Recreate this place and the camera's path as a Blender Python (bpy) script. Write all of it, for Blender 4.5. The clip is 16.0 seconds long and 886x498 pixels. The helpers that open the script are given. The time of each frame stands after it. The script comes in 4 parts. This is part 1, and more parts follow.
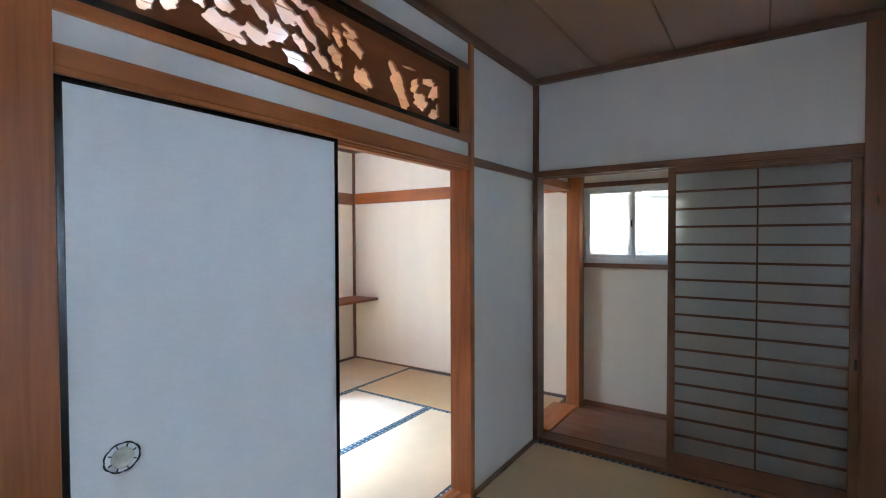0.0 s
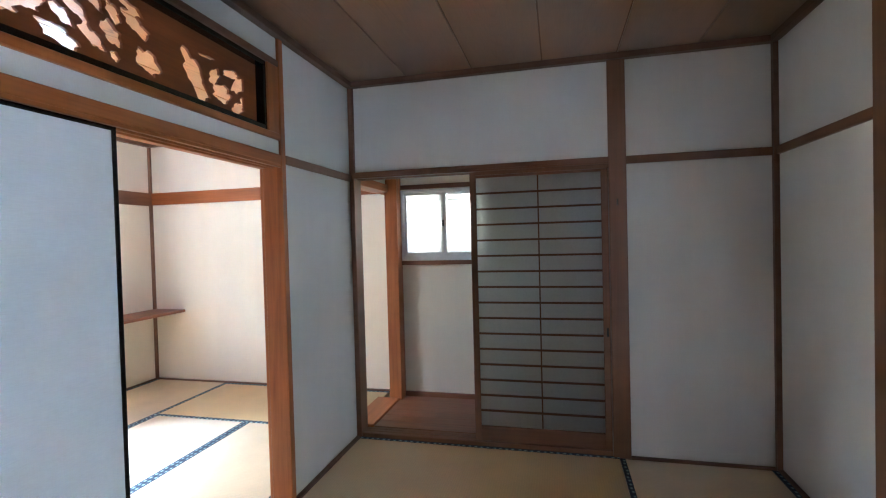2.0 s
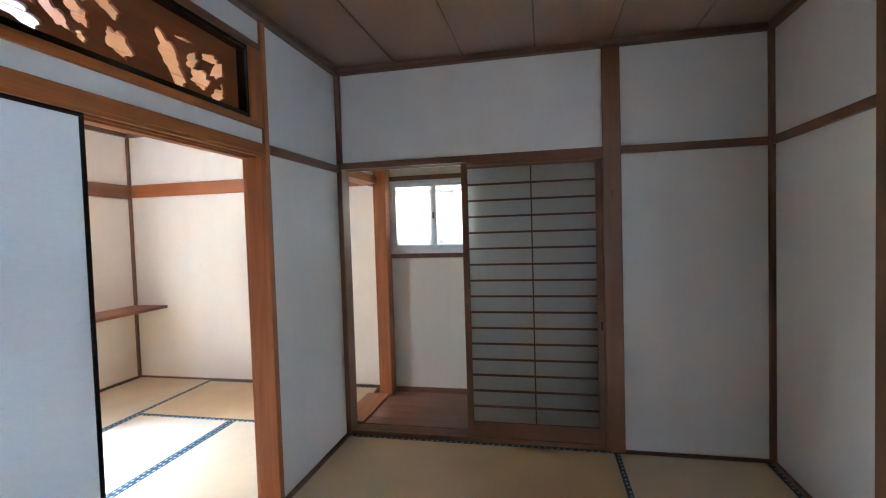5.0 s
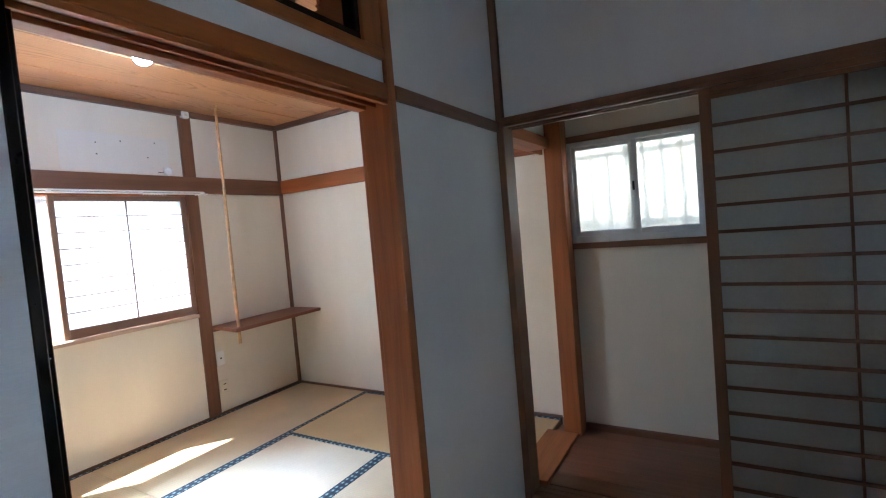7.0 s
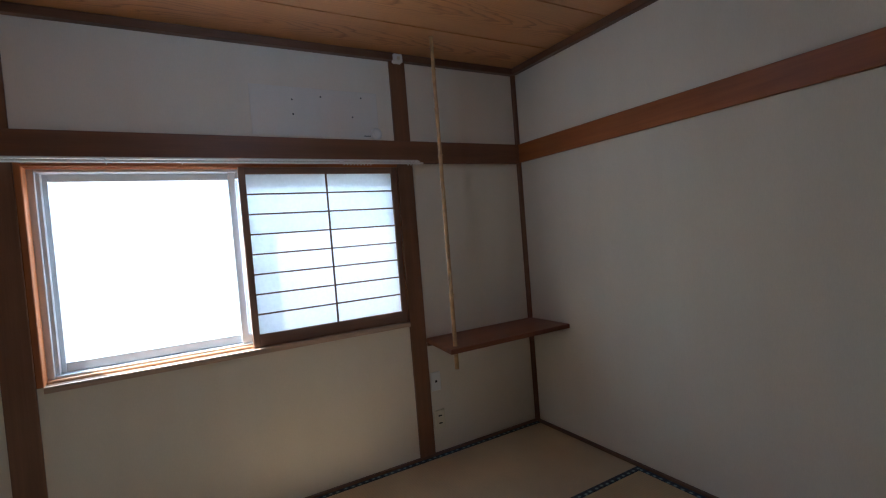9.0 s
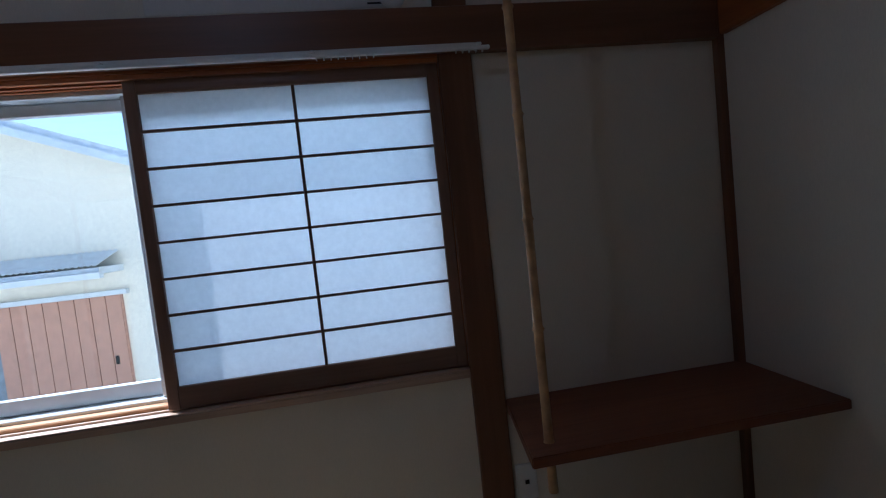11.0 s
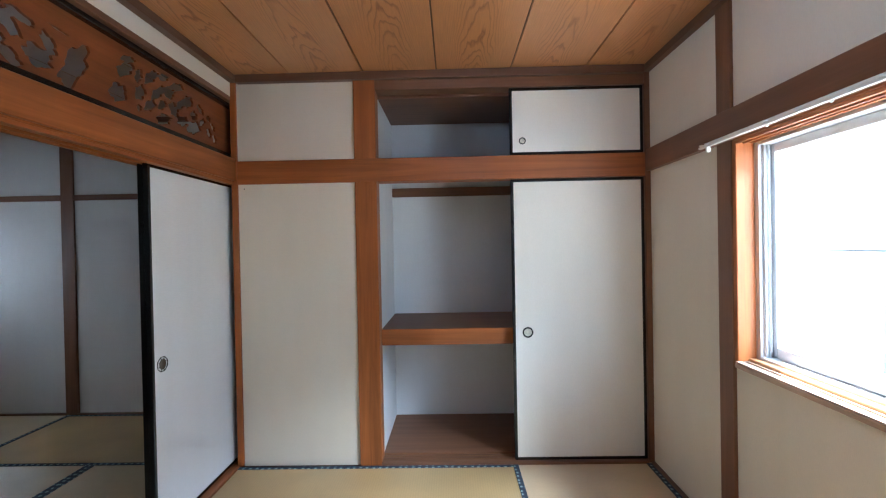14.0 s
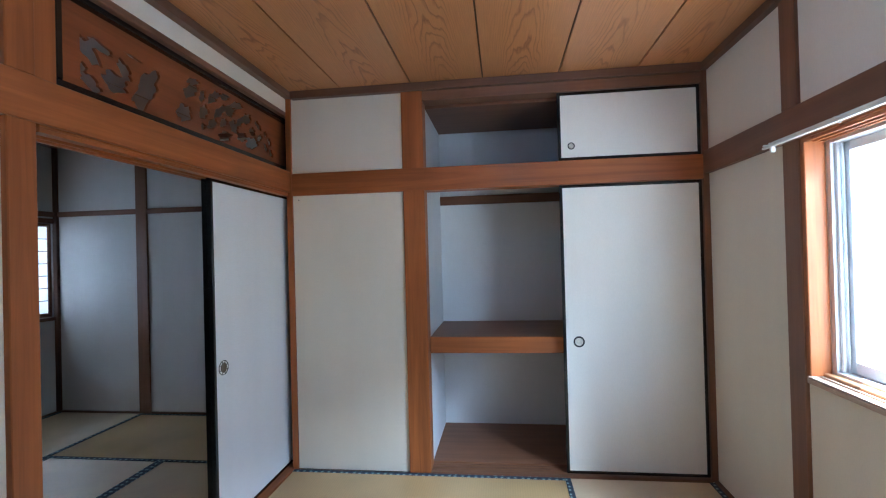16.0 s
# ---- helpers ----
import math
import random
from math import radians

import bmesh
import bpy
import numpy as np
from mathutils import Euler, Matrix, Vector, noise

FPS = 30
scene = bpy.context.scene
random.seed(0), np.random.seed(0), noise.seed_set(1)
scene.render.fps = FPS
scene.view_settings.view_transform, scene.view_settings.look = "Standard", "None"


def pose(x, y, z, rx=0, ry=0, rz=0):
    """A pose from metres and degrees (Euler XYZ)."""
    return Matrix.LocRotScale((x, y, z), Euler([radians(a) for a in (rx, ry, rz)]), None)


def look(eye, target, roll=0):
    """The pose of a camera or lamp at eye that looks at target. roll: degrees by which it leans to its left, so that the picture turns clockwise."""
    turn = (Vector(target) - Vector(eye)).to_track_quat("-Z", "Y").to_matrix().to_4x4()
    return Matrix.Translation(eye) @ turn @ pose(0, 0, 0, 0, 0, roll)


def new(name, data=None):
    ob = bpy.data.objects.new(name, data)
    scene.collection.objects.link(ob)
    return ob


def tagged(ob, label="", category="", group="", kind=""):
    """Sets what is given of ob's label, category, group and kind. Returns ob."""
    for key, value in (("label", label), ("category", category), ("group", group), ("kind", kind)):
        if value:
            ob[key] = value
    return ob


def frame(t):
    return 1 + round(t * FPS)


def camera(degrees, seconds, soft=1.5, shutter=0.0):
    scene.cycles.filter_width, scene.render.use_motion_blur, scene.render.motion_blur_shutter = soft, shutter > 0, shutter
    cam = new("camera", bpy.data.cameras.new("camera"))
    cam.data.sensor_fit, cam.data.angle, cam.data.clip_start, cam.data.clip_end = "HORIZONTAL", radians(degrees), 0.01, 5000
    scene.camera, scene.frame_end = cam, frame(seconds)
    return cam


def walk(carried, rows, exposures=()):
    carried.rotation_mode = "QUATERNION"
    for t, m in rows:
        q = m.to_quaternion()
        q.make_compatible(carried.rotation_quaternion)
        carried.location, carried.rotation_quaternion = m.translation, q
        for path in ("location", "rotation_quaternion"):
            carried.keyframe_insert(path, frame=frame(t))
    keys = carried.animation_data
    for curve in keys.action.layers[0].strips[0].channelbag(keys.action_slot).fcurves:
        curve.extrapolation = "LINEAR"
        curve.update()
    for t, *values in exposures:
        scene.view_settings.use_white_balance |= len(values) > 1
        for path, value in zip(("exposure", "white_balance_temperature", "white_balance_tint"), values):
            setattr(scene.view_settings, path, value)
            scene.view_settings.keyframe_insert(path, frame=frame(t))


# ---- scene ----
cam = camera(86.4, 16.0, soft=1.15)
PATH = [
    (0, (-0.067, 0.023, 1.441), (-1.188, 1.679, 1.397), -0.2),
    (0.5, (-0.007, -0.006, 1.425), (-0.862, 1.801, 1.364), -0.9),
    (1, (0.017, -0.007, 1.42), (-0.646, 1.88, 1.366), -1.1),
    (1.5, (0.032, -0.003, 1.415), (-0.521, 1.918, 1.37), -1.3),
    (2, (0.029, -0.002, 1.414), (-0.443, 1.942, 1.374), -1.5),
    (2.5, (0.021, -0.008, 1.42), (-0.405, 1.946, 1.374), -1.6),
    (3, (0.027, -0.002, 1.421), (-0.38, 1.955, 1.373), -1.5),
    (3.5, (0.025, -0.008, 1.421), (-0.363, 1.953, 1.37), -1.5),
    (6, (-0.136, 0.366, 1.405), (-0.684, 2.286, 1.297), -2.6),
    (6.5, (-0.276, 0.685, 1.389), (-1.078, 2.513, 1.279), -4.4),
    (7, (-0.475, 0.993, 1.409), (-1.507, 2.704, 1.316), -4.9),
    (7.5, (-0.709, 1.3, 1.421), (-1.993, 2.831, 1.355), -4.7),
    (8, (-1.018, 1.527, 1.396), (-2.545, 2.818, 1.334), -4.5),
    (8.2, (-1.128, 1.611, 1.398), (-2.728, 2.809, 1.343), -4.5),
    (10.5, (-2.388, 2.743, 1.385), (-4.255, 3.448, 1.256), -5.6),
    (11, (-2.729, 2.955, 1.347), (-4.704, 3.247, 1.225), -6.1),
    (11.5, (-3.0, 3.025, 1.364), (-4.892, 2.388, 1.251), -5.9),
    (12, (-3.048, 3.118, 1.369), (-4.354, 1.606, 1.283), -5.7),
    (12.5, (-2.927, 3.301, 1.377), (-3.635, 1.431, 1.33), -4.8),
    (13, (-2.869, 3.479, 1.39), (-3.237, 1.514, 1.346), -3.1),
    (13.5, (-2.899, 3.537, 1.405), (-3.026, 1.542, 1.364), -2.2),
    (14, (-2.93, 3.55, 1.411), (-2.891, 1.551, 1.392), -1.1),
    (14.5, (-2.944, 3.55, 1.414), (-2.801, 1.555, 1.409), -1.0),
    (15, (-2.939, 3.552, 1.413), (-2.741, 1.562, 1.417), -1.2),
    (15.5, (-2.94, 3.551, 1.413), (-2.712, 1.564, 1.424), -1.4),
    (16, (-2.943, 3.551, 1.415), (-2.695, 1.566, 1.431), -1.5),
]
SKY, W_A, W_HALL, W_B, W_B_SIDE = 0.15, 7.2, 0.10, 66.0, 3.5
EXPOSURES = [
    (0.0, 4.6, 5550, 8), (1.0, 4.72, 5550, 8), (3.7, 4.9, 5700, 9), (6.0, 4.5, 5600, 9), (7.0, 3.9, 5550, 9), (8.2, 2.85, 5700, 9), (10.3, 0.8, 5100, 8),
    (11.0, 0.65, 4950, 9), (11.5, 0.95, 4900, 9), (12.0, 0.75, 5000, 10), (12.5, 1.25, 5550, 10), (13.0, 2.55, 5750, 9),
    (13.5, 3.2, 5900, 9), (14.0, 3.25, 5750, 9), (16.0, 3.15, 5250, 8),
]
walk(cam, [(t, look(eye, target, roll)) for t, eye, target, roll in PATH], EXPOSURES)

# ---- light ----
SUN_TRAVEL = Vector((0.34, 0.44, -0.87)).normalized()
world = bpy.data.worlds.new("sky")
scene.world = world
world.use_nodes = True
wn = world.node_tree
sky = wn.nodes.new("ShaderNodeTexSky")
sky.sky_type = "NISHITA"
sky.sun_disc = False
sky.sun_elevation = math.asin(-SUN_TRAVEL.z)
sky.sun_rotation = math.atan2(-SUN_TRAVEL.x, -SUN_TRAVEL.y)
wn.links.new(sky.outputs[0], wn.nodes["Background"].inputs[0])
wn.nodes["Background"].inputs[1].default_value = SKY
sun = new("sun", bpy.data.lights.new("sun", "SUN"))
sun.data.energy = 5.0
sun.data.angle = radians(0.5)
sun.data.color = (1.0, 0.95, 0.87)
sun.matrix_world = look((0, 0, 0), SUN_TRAVEL)


def window_light(name, place, target, size_x, size_y, watts, colour):
    lamp = bpy.data.lights.new(name, "AREA")
    lamp.shape, lamp.size, lamp.size_y, lamp.energy, lamp.color = "RECTANGLE", size_x, size_y, watts, colour
    ob = new(name, lamp)
    ob.matrix_world = look(place, target)
    return ob


# added area lamps outside the windows, standing in for skylight
window_light("skylight_room_a", (1.50, 0.485, 1.35), (0.0, 0.485, 1.30), 1.6, 0.85, W_A, (0.74, 0.88, 1.0))
window_light("skylight_hall", (-0.93, 4.60, 1.62), (-0.93, 3.0, 1.40), 0.9, 0.7, W_HALL, (1.0, 0.97, 0.90))
# two unseen fills for room B: above the window view, behind its shoji
window_light("sky_fill_room_b", (-5.6, 2.2, 2.70), (-2.8, 1.9, 0.8), 2.2, 0.50, W_B, (0.74, 0.88, 1.0))
window_light("sky_fill_room_b_side", (-4.75, 2.95, 1.42), (-4.15, 2.15, 1.34), 0.8, 0.85, W_B_SIDE, (0.74, 0.88, 1.0))

# ---- materials ----


def material(name):
    m = bpy.data.materials.new(name)
    m.use_nodes = True
    nt = m.node_tree
    return m, nt, nt.nodes["Principled BSDF"]


def node(nt, kind, **values):
    n = nt.nodes.new(kind)
    for key, value in values.items():
        n.inputs[key.replace("_", " ")].default_value = value
    return n


def coords(nt, scale, jitter=0.0):
    """Object coordinates times scale, shifted by the object's random number."""
    tc = nt.nodes.new("ShaderNodeTexCoord")
    mp = nt.nodes.new("ShaderNodeMapping")
    mp.inputs["Scale"].default_value = scale
    nt.links.new(tc.outputs["Object"], mp.inputs["Vector"])
    if jitter:
        info = nt.nodes.new("ShaderNodeObjectInfo")
        mul = nt.nodes.new("ShaderNodeMath")
        mul.operation = "MULTIPLY"
        mul.inputs[1].default_value = jitter
        nt.links.new(info.outputs["Random"], mul.inputs[0])
        nt.links.new(mul.outputs[0], mp.inputs["Location"])
    return mp.outputs["Vector"]


def ramp(nt, fac, stops):
    r = nt.nodes.new("ShaderNodeValToRGB")
    while len(r.color_ramp.elements) < len(stops):
        r.color_ramp.elements.new(0.5)
    for e, (p, c) in zip(r.color_ramp.elements, stops):
        e.position, e.color = p, (*c, 1)
    nt.links.new(fac, r.inputs[0])
    return r.outputs[0]


def mix(nt, fac, a, b, blend="MIX"):
    n = nt.nodes.new("ShaderNodeMix")
    n.data_type, n.blend_type = "RGBA", blend
    for sock, value in ((n.inputs[0], fac), (n.inputs[6], a), (n.inputs[7], b)):
        if isinstance(value, (int, float)):
            sock.default_value = value
        elif isinstance(value, tuple):
            sock.default_value = (*value, 1)
        else:
            nt.links.new(value, sock)
    return n.outputs[2]


def bump(nt, bsdf, height, strength, distance):
    b = nt.nodes.new("ShaderNodeBump")
    b.inputs["Strength"].default_value, b.inputs["Distance"].default_value = strength, distance
    nt.links.new(height, b.inputs["Height"])
    nt.links.new(b.outputs[0], bsdf.inputs["Normal"])


def times(c, k):
    return tuple(v * k for v in c)


def wood(name, colour, axis, rough=0.45, contrast=1.0, gloss=0.4):
    """Sawn softwood whose grain runs along axis 0, 1 or 2."""
    m, nt, bs = material(name)
    s = [17.0, 17.0, 17.0]
    s[axis] = 0.8
    v = coords(nt, s, 40.0)
    grain = node(nt, "ShaderNodeTexNoise", Scale=1.0, Detail=5.0, Roughness=0.62, Distortion=0.7)
    nt.links.new(v, grain.inputs["Vector"])
    fine_scale = [110.0, 110.0, 110.0]
    fine_scale[axis] = 3.0
    fine = node(nt, "ShaderNodeTexNoise", Scale=1.0, Detail=2.0)
    nt.links.new(coords(nt, fine_scale, 11.0), fine.inputs["Vector"])
    wear = node(nt, "ShaderNodeTexNoise", Scale=2.3, Detail=3.0)
    nt.links.new(coords(nt, (1, 1, 1), 5.0), wear.inputs["Vector"])
    k = 0.22 * contrast
    base = ramp(nt, grain.outputs[0], [(0.28, times(colour, 1 - k)), (0.5, colour), (0.72, times(colour, 1 + k))])
    base = mix(nt, 0.35, base, ramp(nt, fine.outputs[0], [(0.3, (0.78, 0.74, 0.70)), (0.7, (1.08, 1.07, 1.06))]), "MULTIPLY")
    base = mix(nt, 0.5, base, ramp(nt, wear.outputs[0], [(0.3, (0.75, 0.72, 0.7)), (0.65, (1.05, 1.04, 1.02))]), "MULTIPLY")
    nt.links.new(base, bs.inputs["Base Color"])
    bs.inputs["Roughness"].default_value = rough
    bs.inputs["Specular IOR Level"].default_value = gloss
    bump(nt, bs, fine.outputs[0], 0.25, 0.002)
    return m


def woods(name, colour, **kw):
    return [wood(f"{name} along {a}", colour, i, **kw) for i, a in enumerate("xyz")]


def plaster(name, colour, stain, weave=(420, 420, 60)):
    """Cloth-faced wallpaper over plaster: fine vertical threads, faint blotches."""
    m, nt, bs = material(name)
    thread = node(nt, "ShaderNodeTexNoise", Scale=1.0, Detail=3.0, Roughness=0.7)
    nt.links.new(coords(nt, weave), thread.inputs["Vector"])
    blot = node(nt, "ShaderNodeTexNoise", Scale=1.3, Detail=4.0, Roughness=0.6)
    nt.links.new(coords(nt, (1, 1, 0.6), 9.0), blot.inputs["Vector"])
    streak = node(nt, "ShaderNodeTexNoise", Scale=1.0, Detail=3.0)
    nt.links.new(coords(nt, (7, 7, 0.35), 3.0), streak.inputs["Vector"])
    base = mix(nt, ramp(nt, blot.outputs[0], [(0.35, (0, 0, 0)), (0.75, (1, 1, 1))]), colour, stain)
    base = mix(nt, 0.15, base, ramp(nt, streak.outputs[0], [(0.3, (0.86, 0.85, 0.83)), (0.65, (1.04, 1.04, 1.04))]), "MULTIPLY")
    base = mix(nt, 0.4, base, ramp(nt, thread.outputs[0], [(0.25, (0.86, 0.86, 0.86)), (0.75, (1.06, 1.06, 1.06))]), "MULTIPLY")
    nt.links.new(base, bs.inputs["Base Color"])
    bs.inputs["Roughness"].default_value = 0.9
    bs.inputs["Specular IOR Level"].default_value = 0.2
    bump(nt, bs, thread.outputs[0], 0.35, 0.0015)
    return m


def plain(name, colour, rough=0.5, metal=0.0, vary=0.12, scale=14.0, relief=0.1):
    m, nt, bs = material(name)
    n = node(nt, "ShaderNodeTexNoise", Scale=scale, Detail=4.0, Roughness=0.6)
    nt.links.new(coords(nt, (1, 1, 1), 7.0), n.inputs["Vector"])
    nt.links.new(ramp(nt, n.outputs[0], [(0.3, times(colour, 1 - vary)), (0.7, times(colour, 1 + vary))]), bs.inputs["Base Color"])
    nt.links.new(ramp(nt, n.outputs[0], [(0.3, (rough * 0.8,) * 3), (0.7, (min(1, rough * 1.2),) * 3)]), bs.inputs["Roughness"])
    bs.inputs["Metallic"].default_value = metal
    bump(nt, bs, n.outputs[0], relief, 0.001)
    return m


def tatami(name, colour, axis, rough, gloss):
    """Woven rush: fine ribs across the mat's length axis, sun-bleached blotches."""
    m, nt, bs = material(name)
    scale = [700.0, 700.0, 1.0]
    scale[axis] = 60.0
    rush = node(nt, "ShaderNodeTexNoise", Scale=1.0, Detail=2.0)
    nt.links.new(coords(nt, scale), rush.inputs["Vector"])
    wave = node(nt, "ShaderNodeTexWave", Scale=1.0, Distortion=0.0)
    wave.bands_direction = "XYZ"[axis]
    ws = [1.0, 1.0, 1.0]
    ws[axis] = 22.0
    nt.links.new(coords(nt, ws), wave.inputs["Vector"])
    blot = node(nt, "ShaderNodeTexNoise", Scale=2.2, Detail=4.0)
    nt.links.new(coords(nt, (1, 1, 1), 13.0), blot.inputs["Vector"])
    base = ramp(nt, blot.outputs[0], [(0.3, times(colour, 0.86)), (0.7, times(colour, 1.1))])
    base = mix(nt, 0.5, base, ramp(nt, rush.outputs[0], [(0.3, (0.75, 0.74, 0.7)), (0.7, (1.1, 1.1, 1.1))]), "MULTIPLY")
    base = mix(nt, 0.25, base, ramp(nt, wave.outputs[0], [(0.0, (0.72, 0.72, 0.7)), (0.5, (1.0, 1.0, 1.0))]), "MULTIPLY")
    nt.links.new(base, bs.inputs["Base Color"])
    bs.inputs["Roughness"].default_value = rough
    bs.inputs["Specular IOR Level"].default_value = gloss
    # the rushes lie across the mat: their sheen spreads along it
    along = nt.nodes.new("ShaderNodeCombineXYZ")
    along.inputs[axis].default_value = 1.0
    nt.links.new(along.outputs[0], bs.inputs["Tangent"])
    bs.inputs["Anisotropic"].default_value = 0.9
    bs.inputs["IOR"].default_value = 1.75
    bump(nt, bs, wave.outputs[0], 0.12, 0.001)
    return m


def border_cloth(name, axis):
    """Navy brocade edging with a row of pale woven lozenges along axis."""
    m, nt, bs = material(name)
    scale = [33.0, 33.0, 1.0]
    scale[axis] = 24.0
    vor = node(nt, "ShaderNodeTexVoronoi", Scale=1.0, Randomness=0.25)
    vor.voronoi_dimensions = "2D"
    nt.links.new(coords(nt, scale), vor.inputs["Vector"])
    base = ramp(nt, vor.outputs["Distance"], [(0.16, (0.30, 0.42, 0.42)), (0.26, (0.05, 0.09, 0.13)), (0.5, (0.025, 0.035, 0.06))])
    nt.links.new(base, bs.inputs["Base Color"])
    bs.inputs["Roughness"].default_value = 0.7
    return m


def ceiling_board(name, colour, rough, strength, varnish):
    """Printed cathedral grain, another stretch of it on each board."""
    m, nt, bs = material(name)
    tc = nt.nodes.new("ShaderNodeTexCoord")
    geo = nt.nodes.new("ShaderNodeNewGeometry")
    sep = nt.nodes.new("ShaderNodeSeparateXYZ")
    nt.links.new(tc.outputs["UV"], sep.inputs[0])
    comb = nt.nodes.new("ShaderNodeCombineXYZ")
    off = nt.nodes.new("ShaderNodeMath")
    off.operation = "MULTIPLY_ADD"
    off.inputs[1].default_value = 9.0
    nt.links.new(geo.outputs["Random Per Island"], off.inputs[0])
    nt.links.new(sep.outputs[1], off.inputs[2])
    nt.links.new(sep.outputs[0], comb.inputs[0])
    nt.links.new(off.outputs[0], comb.inputs[1])
    mp = nt.nodes.new("ShaderNodeMapping")
    mp.inputs["Scale"].default_value = (9.0, 1.6, 1.0)
    nt.links.new(comb.outputs[0], mp.inputs["Vector"])
    big = node(nt, "ShaderNodeTexNoise", Scale=1.0, Detail=3.0, Roughness=0.5)
    nt.links.new(mp.outputs[0], big.inputs["Vector"])

    def calc(op, *values):
        n = nt.nodes.new("ShaderNodeMath")
        n.operation = op
        for k, value in enumerate(values):
            if isinstance(value, (int, float)):
                n.inputs[k].default_value = value
            else:
                nt.links.new(value, n.inputs[k])
        return n.outputs[0]

    # nested arches along the middle of each board, straight grain towards its edges
    u2 = calc("MULTIPLY", sep.outputs[0], sep.outputs[0])
    arches = calc("ADD", calc("MULTIPLY", u2, 330.0), calc("ADD", calc("MULTIPLY", off.outputs[0], 5.0), calc("MULTIPLY", big.outputs[0], 5.5)))
    frac = nt.nodes.new("ShaderNodeMath")
    frac.operation = "FRACT"
    nt.links.new(arches, frac.inputs[0])
    middle = calc("MAXIMUM", calc("SUBTRACT", 1.0, calc("MULTIPLY", u2, 45.0)), 0.25)
    patchy = node(nt, "ShaderNodeTexNoise", Scale=1.6, Detail=1.0)
    nt.links.new(comb.outputs[0], patchy.inputs["Vector"])
    amount = calc("MULTIPLY", calc("MULTIPLY", middle, strength), calc("MINIMUM", calc("MULTIPLY", patchy.outputs[0], 1.5), 1.0))
    fine = node(nt, "ShaderNodeTexNoise", Scale=1.0, Detail=3.0)
    mp2 = nt.nodes.new("ShaderNodeMapping")
    mp2.inputs["Scale"].default_value = (170.0, 5.0, 1.0)
    nt.links.new(comb.outputs[0], mp2.inputs["Vector"])
    nt.links.new(mp2.outputs[0], fine.inputs["Vector"])
    lines = ramp(nt, frac.outputs[0], [(0.0, (0.50, 0.40, 0.32)), (0.16, (1.0, 1.0, 1.0)), (0.75, (1.0, 0.98, 0.96)), (1.0, (0.62, 0.52, 0.44))])
    base = mix(nt, amount, colour, lines, "MULTIPLY")
    base = mix(nt, 0.4, base, ramp(nt, fine.outputs[0], [(0.3, (0.72, 0.7, 0.68)), (0.7, (1.08, 1.07, 1.06))]), "MULTIPLY")
    nt.links.new(base, bs.inputs["Base Color"])
    bs.inputs["Roughness"].default_value = rough
    bs.inputs["Coat Weight"].default_value = varnish
    bs.inputs["Coat Roughness"].default_value = 0.28
    bump(nt, bs, fine.outputs[0], 0.15, 0.001)
    return m


def paper(name, colour, through_part, rough=0.9):
    """Shoji paper or frosted glass: part of the light goes through, spread out."""
    m, nt, bs = material(name)
    nt.nodes.remove(bs)
    out = nt.nodes["Material Output"]
    fibre = node(nt, "ShaderNodeTexNoise", Scale=60.0, Detail=4.0)
    nt.links.new(coords(nt, (1, 1, 1), 4.0), fibre.inputs["Vector"])
    col = ramp(nt, fibre.outputs[0], [(0.3, times(colour, 0.93)), (0.7, colour)])
    d, t = nt.nodes.new("ShaderNodeBsdfDiffuse"), nt.nodes.new("ShaderNodeBsdfTranslucent")
    mx = nt.nodes.new("ShaderNodeMixShader")
    mx.inputs[0].default_value = through_part
    for n in (d, t):
        nt.links.new(col, n.inputs[0])
    nt.links.new(d.outputs[0], mx.inputs[1])
    nt.links.new(t.outputs[0], mx.inputs[2])
    g = nt.nodes.new("ShaderNodeBsdfGlossy")
    g.inputs["Roughness"].default_value = rough
    mg = nt.nodes.new("ShaderNodeMixShader")
    mg.inputs[0].default_value = 0.04
    nt.links.new(mx.outputs[0], mg.inputs[1])
    nt.links.new(g.outputs[0], mg.inputs[2])
    nt.links.new(mg.outputs[0], out.inputs[0])
    return m


def rough_glass(name, colour, spread, milk):
    """Ground glass: what stands behind shows as a soft glow, and the face keeps a dull sheen."""
    m, nt, bs = material(name)
    nt.nodes.remove(bs)
    out = nt.nodes["Material Output"]
    speck = node(nt, "ShaderNodeTexNoise", Scale=90.0, Detail=3.0)
    nt.links.new(coords(nt, (1, 1, 1), 4.0), speck.inputs["Vector"])
    col = ramp(nt, speck.outputs[0], [(0.3, times(colour, 0.92)), (0.7, colour)])
    fr, tr, di = (nt.nodes.new(k) for k in ("ShaderNodeBsdfRefraction", "ShaderNodeBsdfTranslucent", "ShaderNodeBsdfDiffuse"))
    fr.inputs["Roughness"].default_value = spread
    fr.inputs["IOR"].default_value = 1.25
    gl = nt.nodes.new("ShaderNodeBsdfGlossy")
    gl.inputs["Roughness"].default_value = 0.32
    for n in (fr, tr, di):
        nt.links.new(col, n.inputs[0])
    last = fr.outputs[0]
    for n, share in ((tr, milk), (di, 0.1), (gl, 0.07)):
        mx = nt.nodes.new("ShaderNodeMixShader")
        mx.inputs[0].default_value = share
        nt.links.new(last, mx.inputs[1])
        nt.links.new(n.outputs[0], mx.inputs[2])
        last = mx.outputs[0]
    nt.links.new(last, out.inputs[0])
    return m


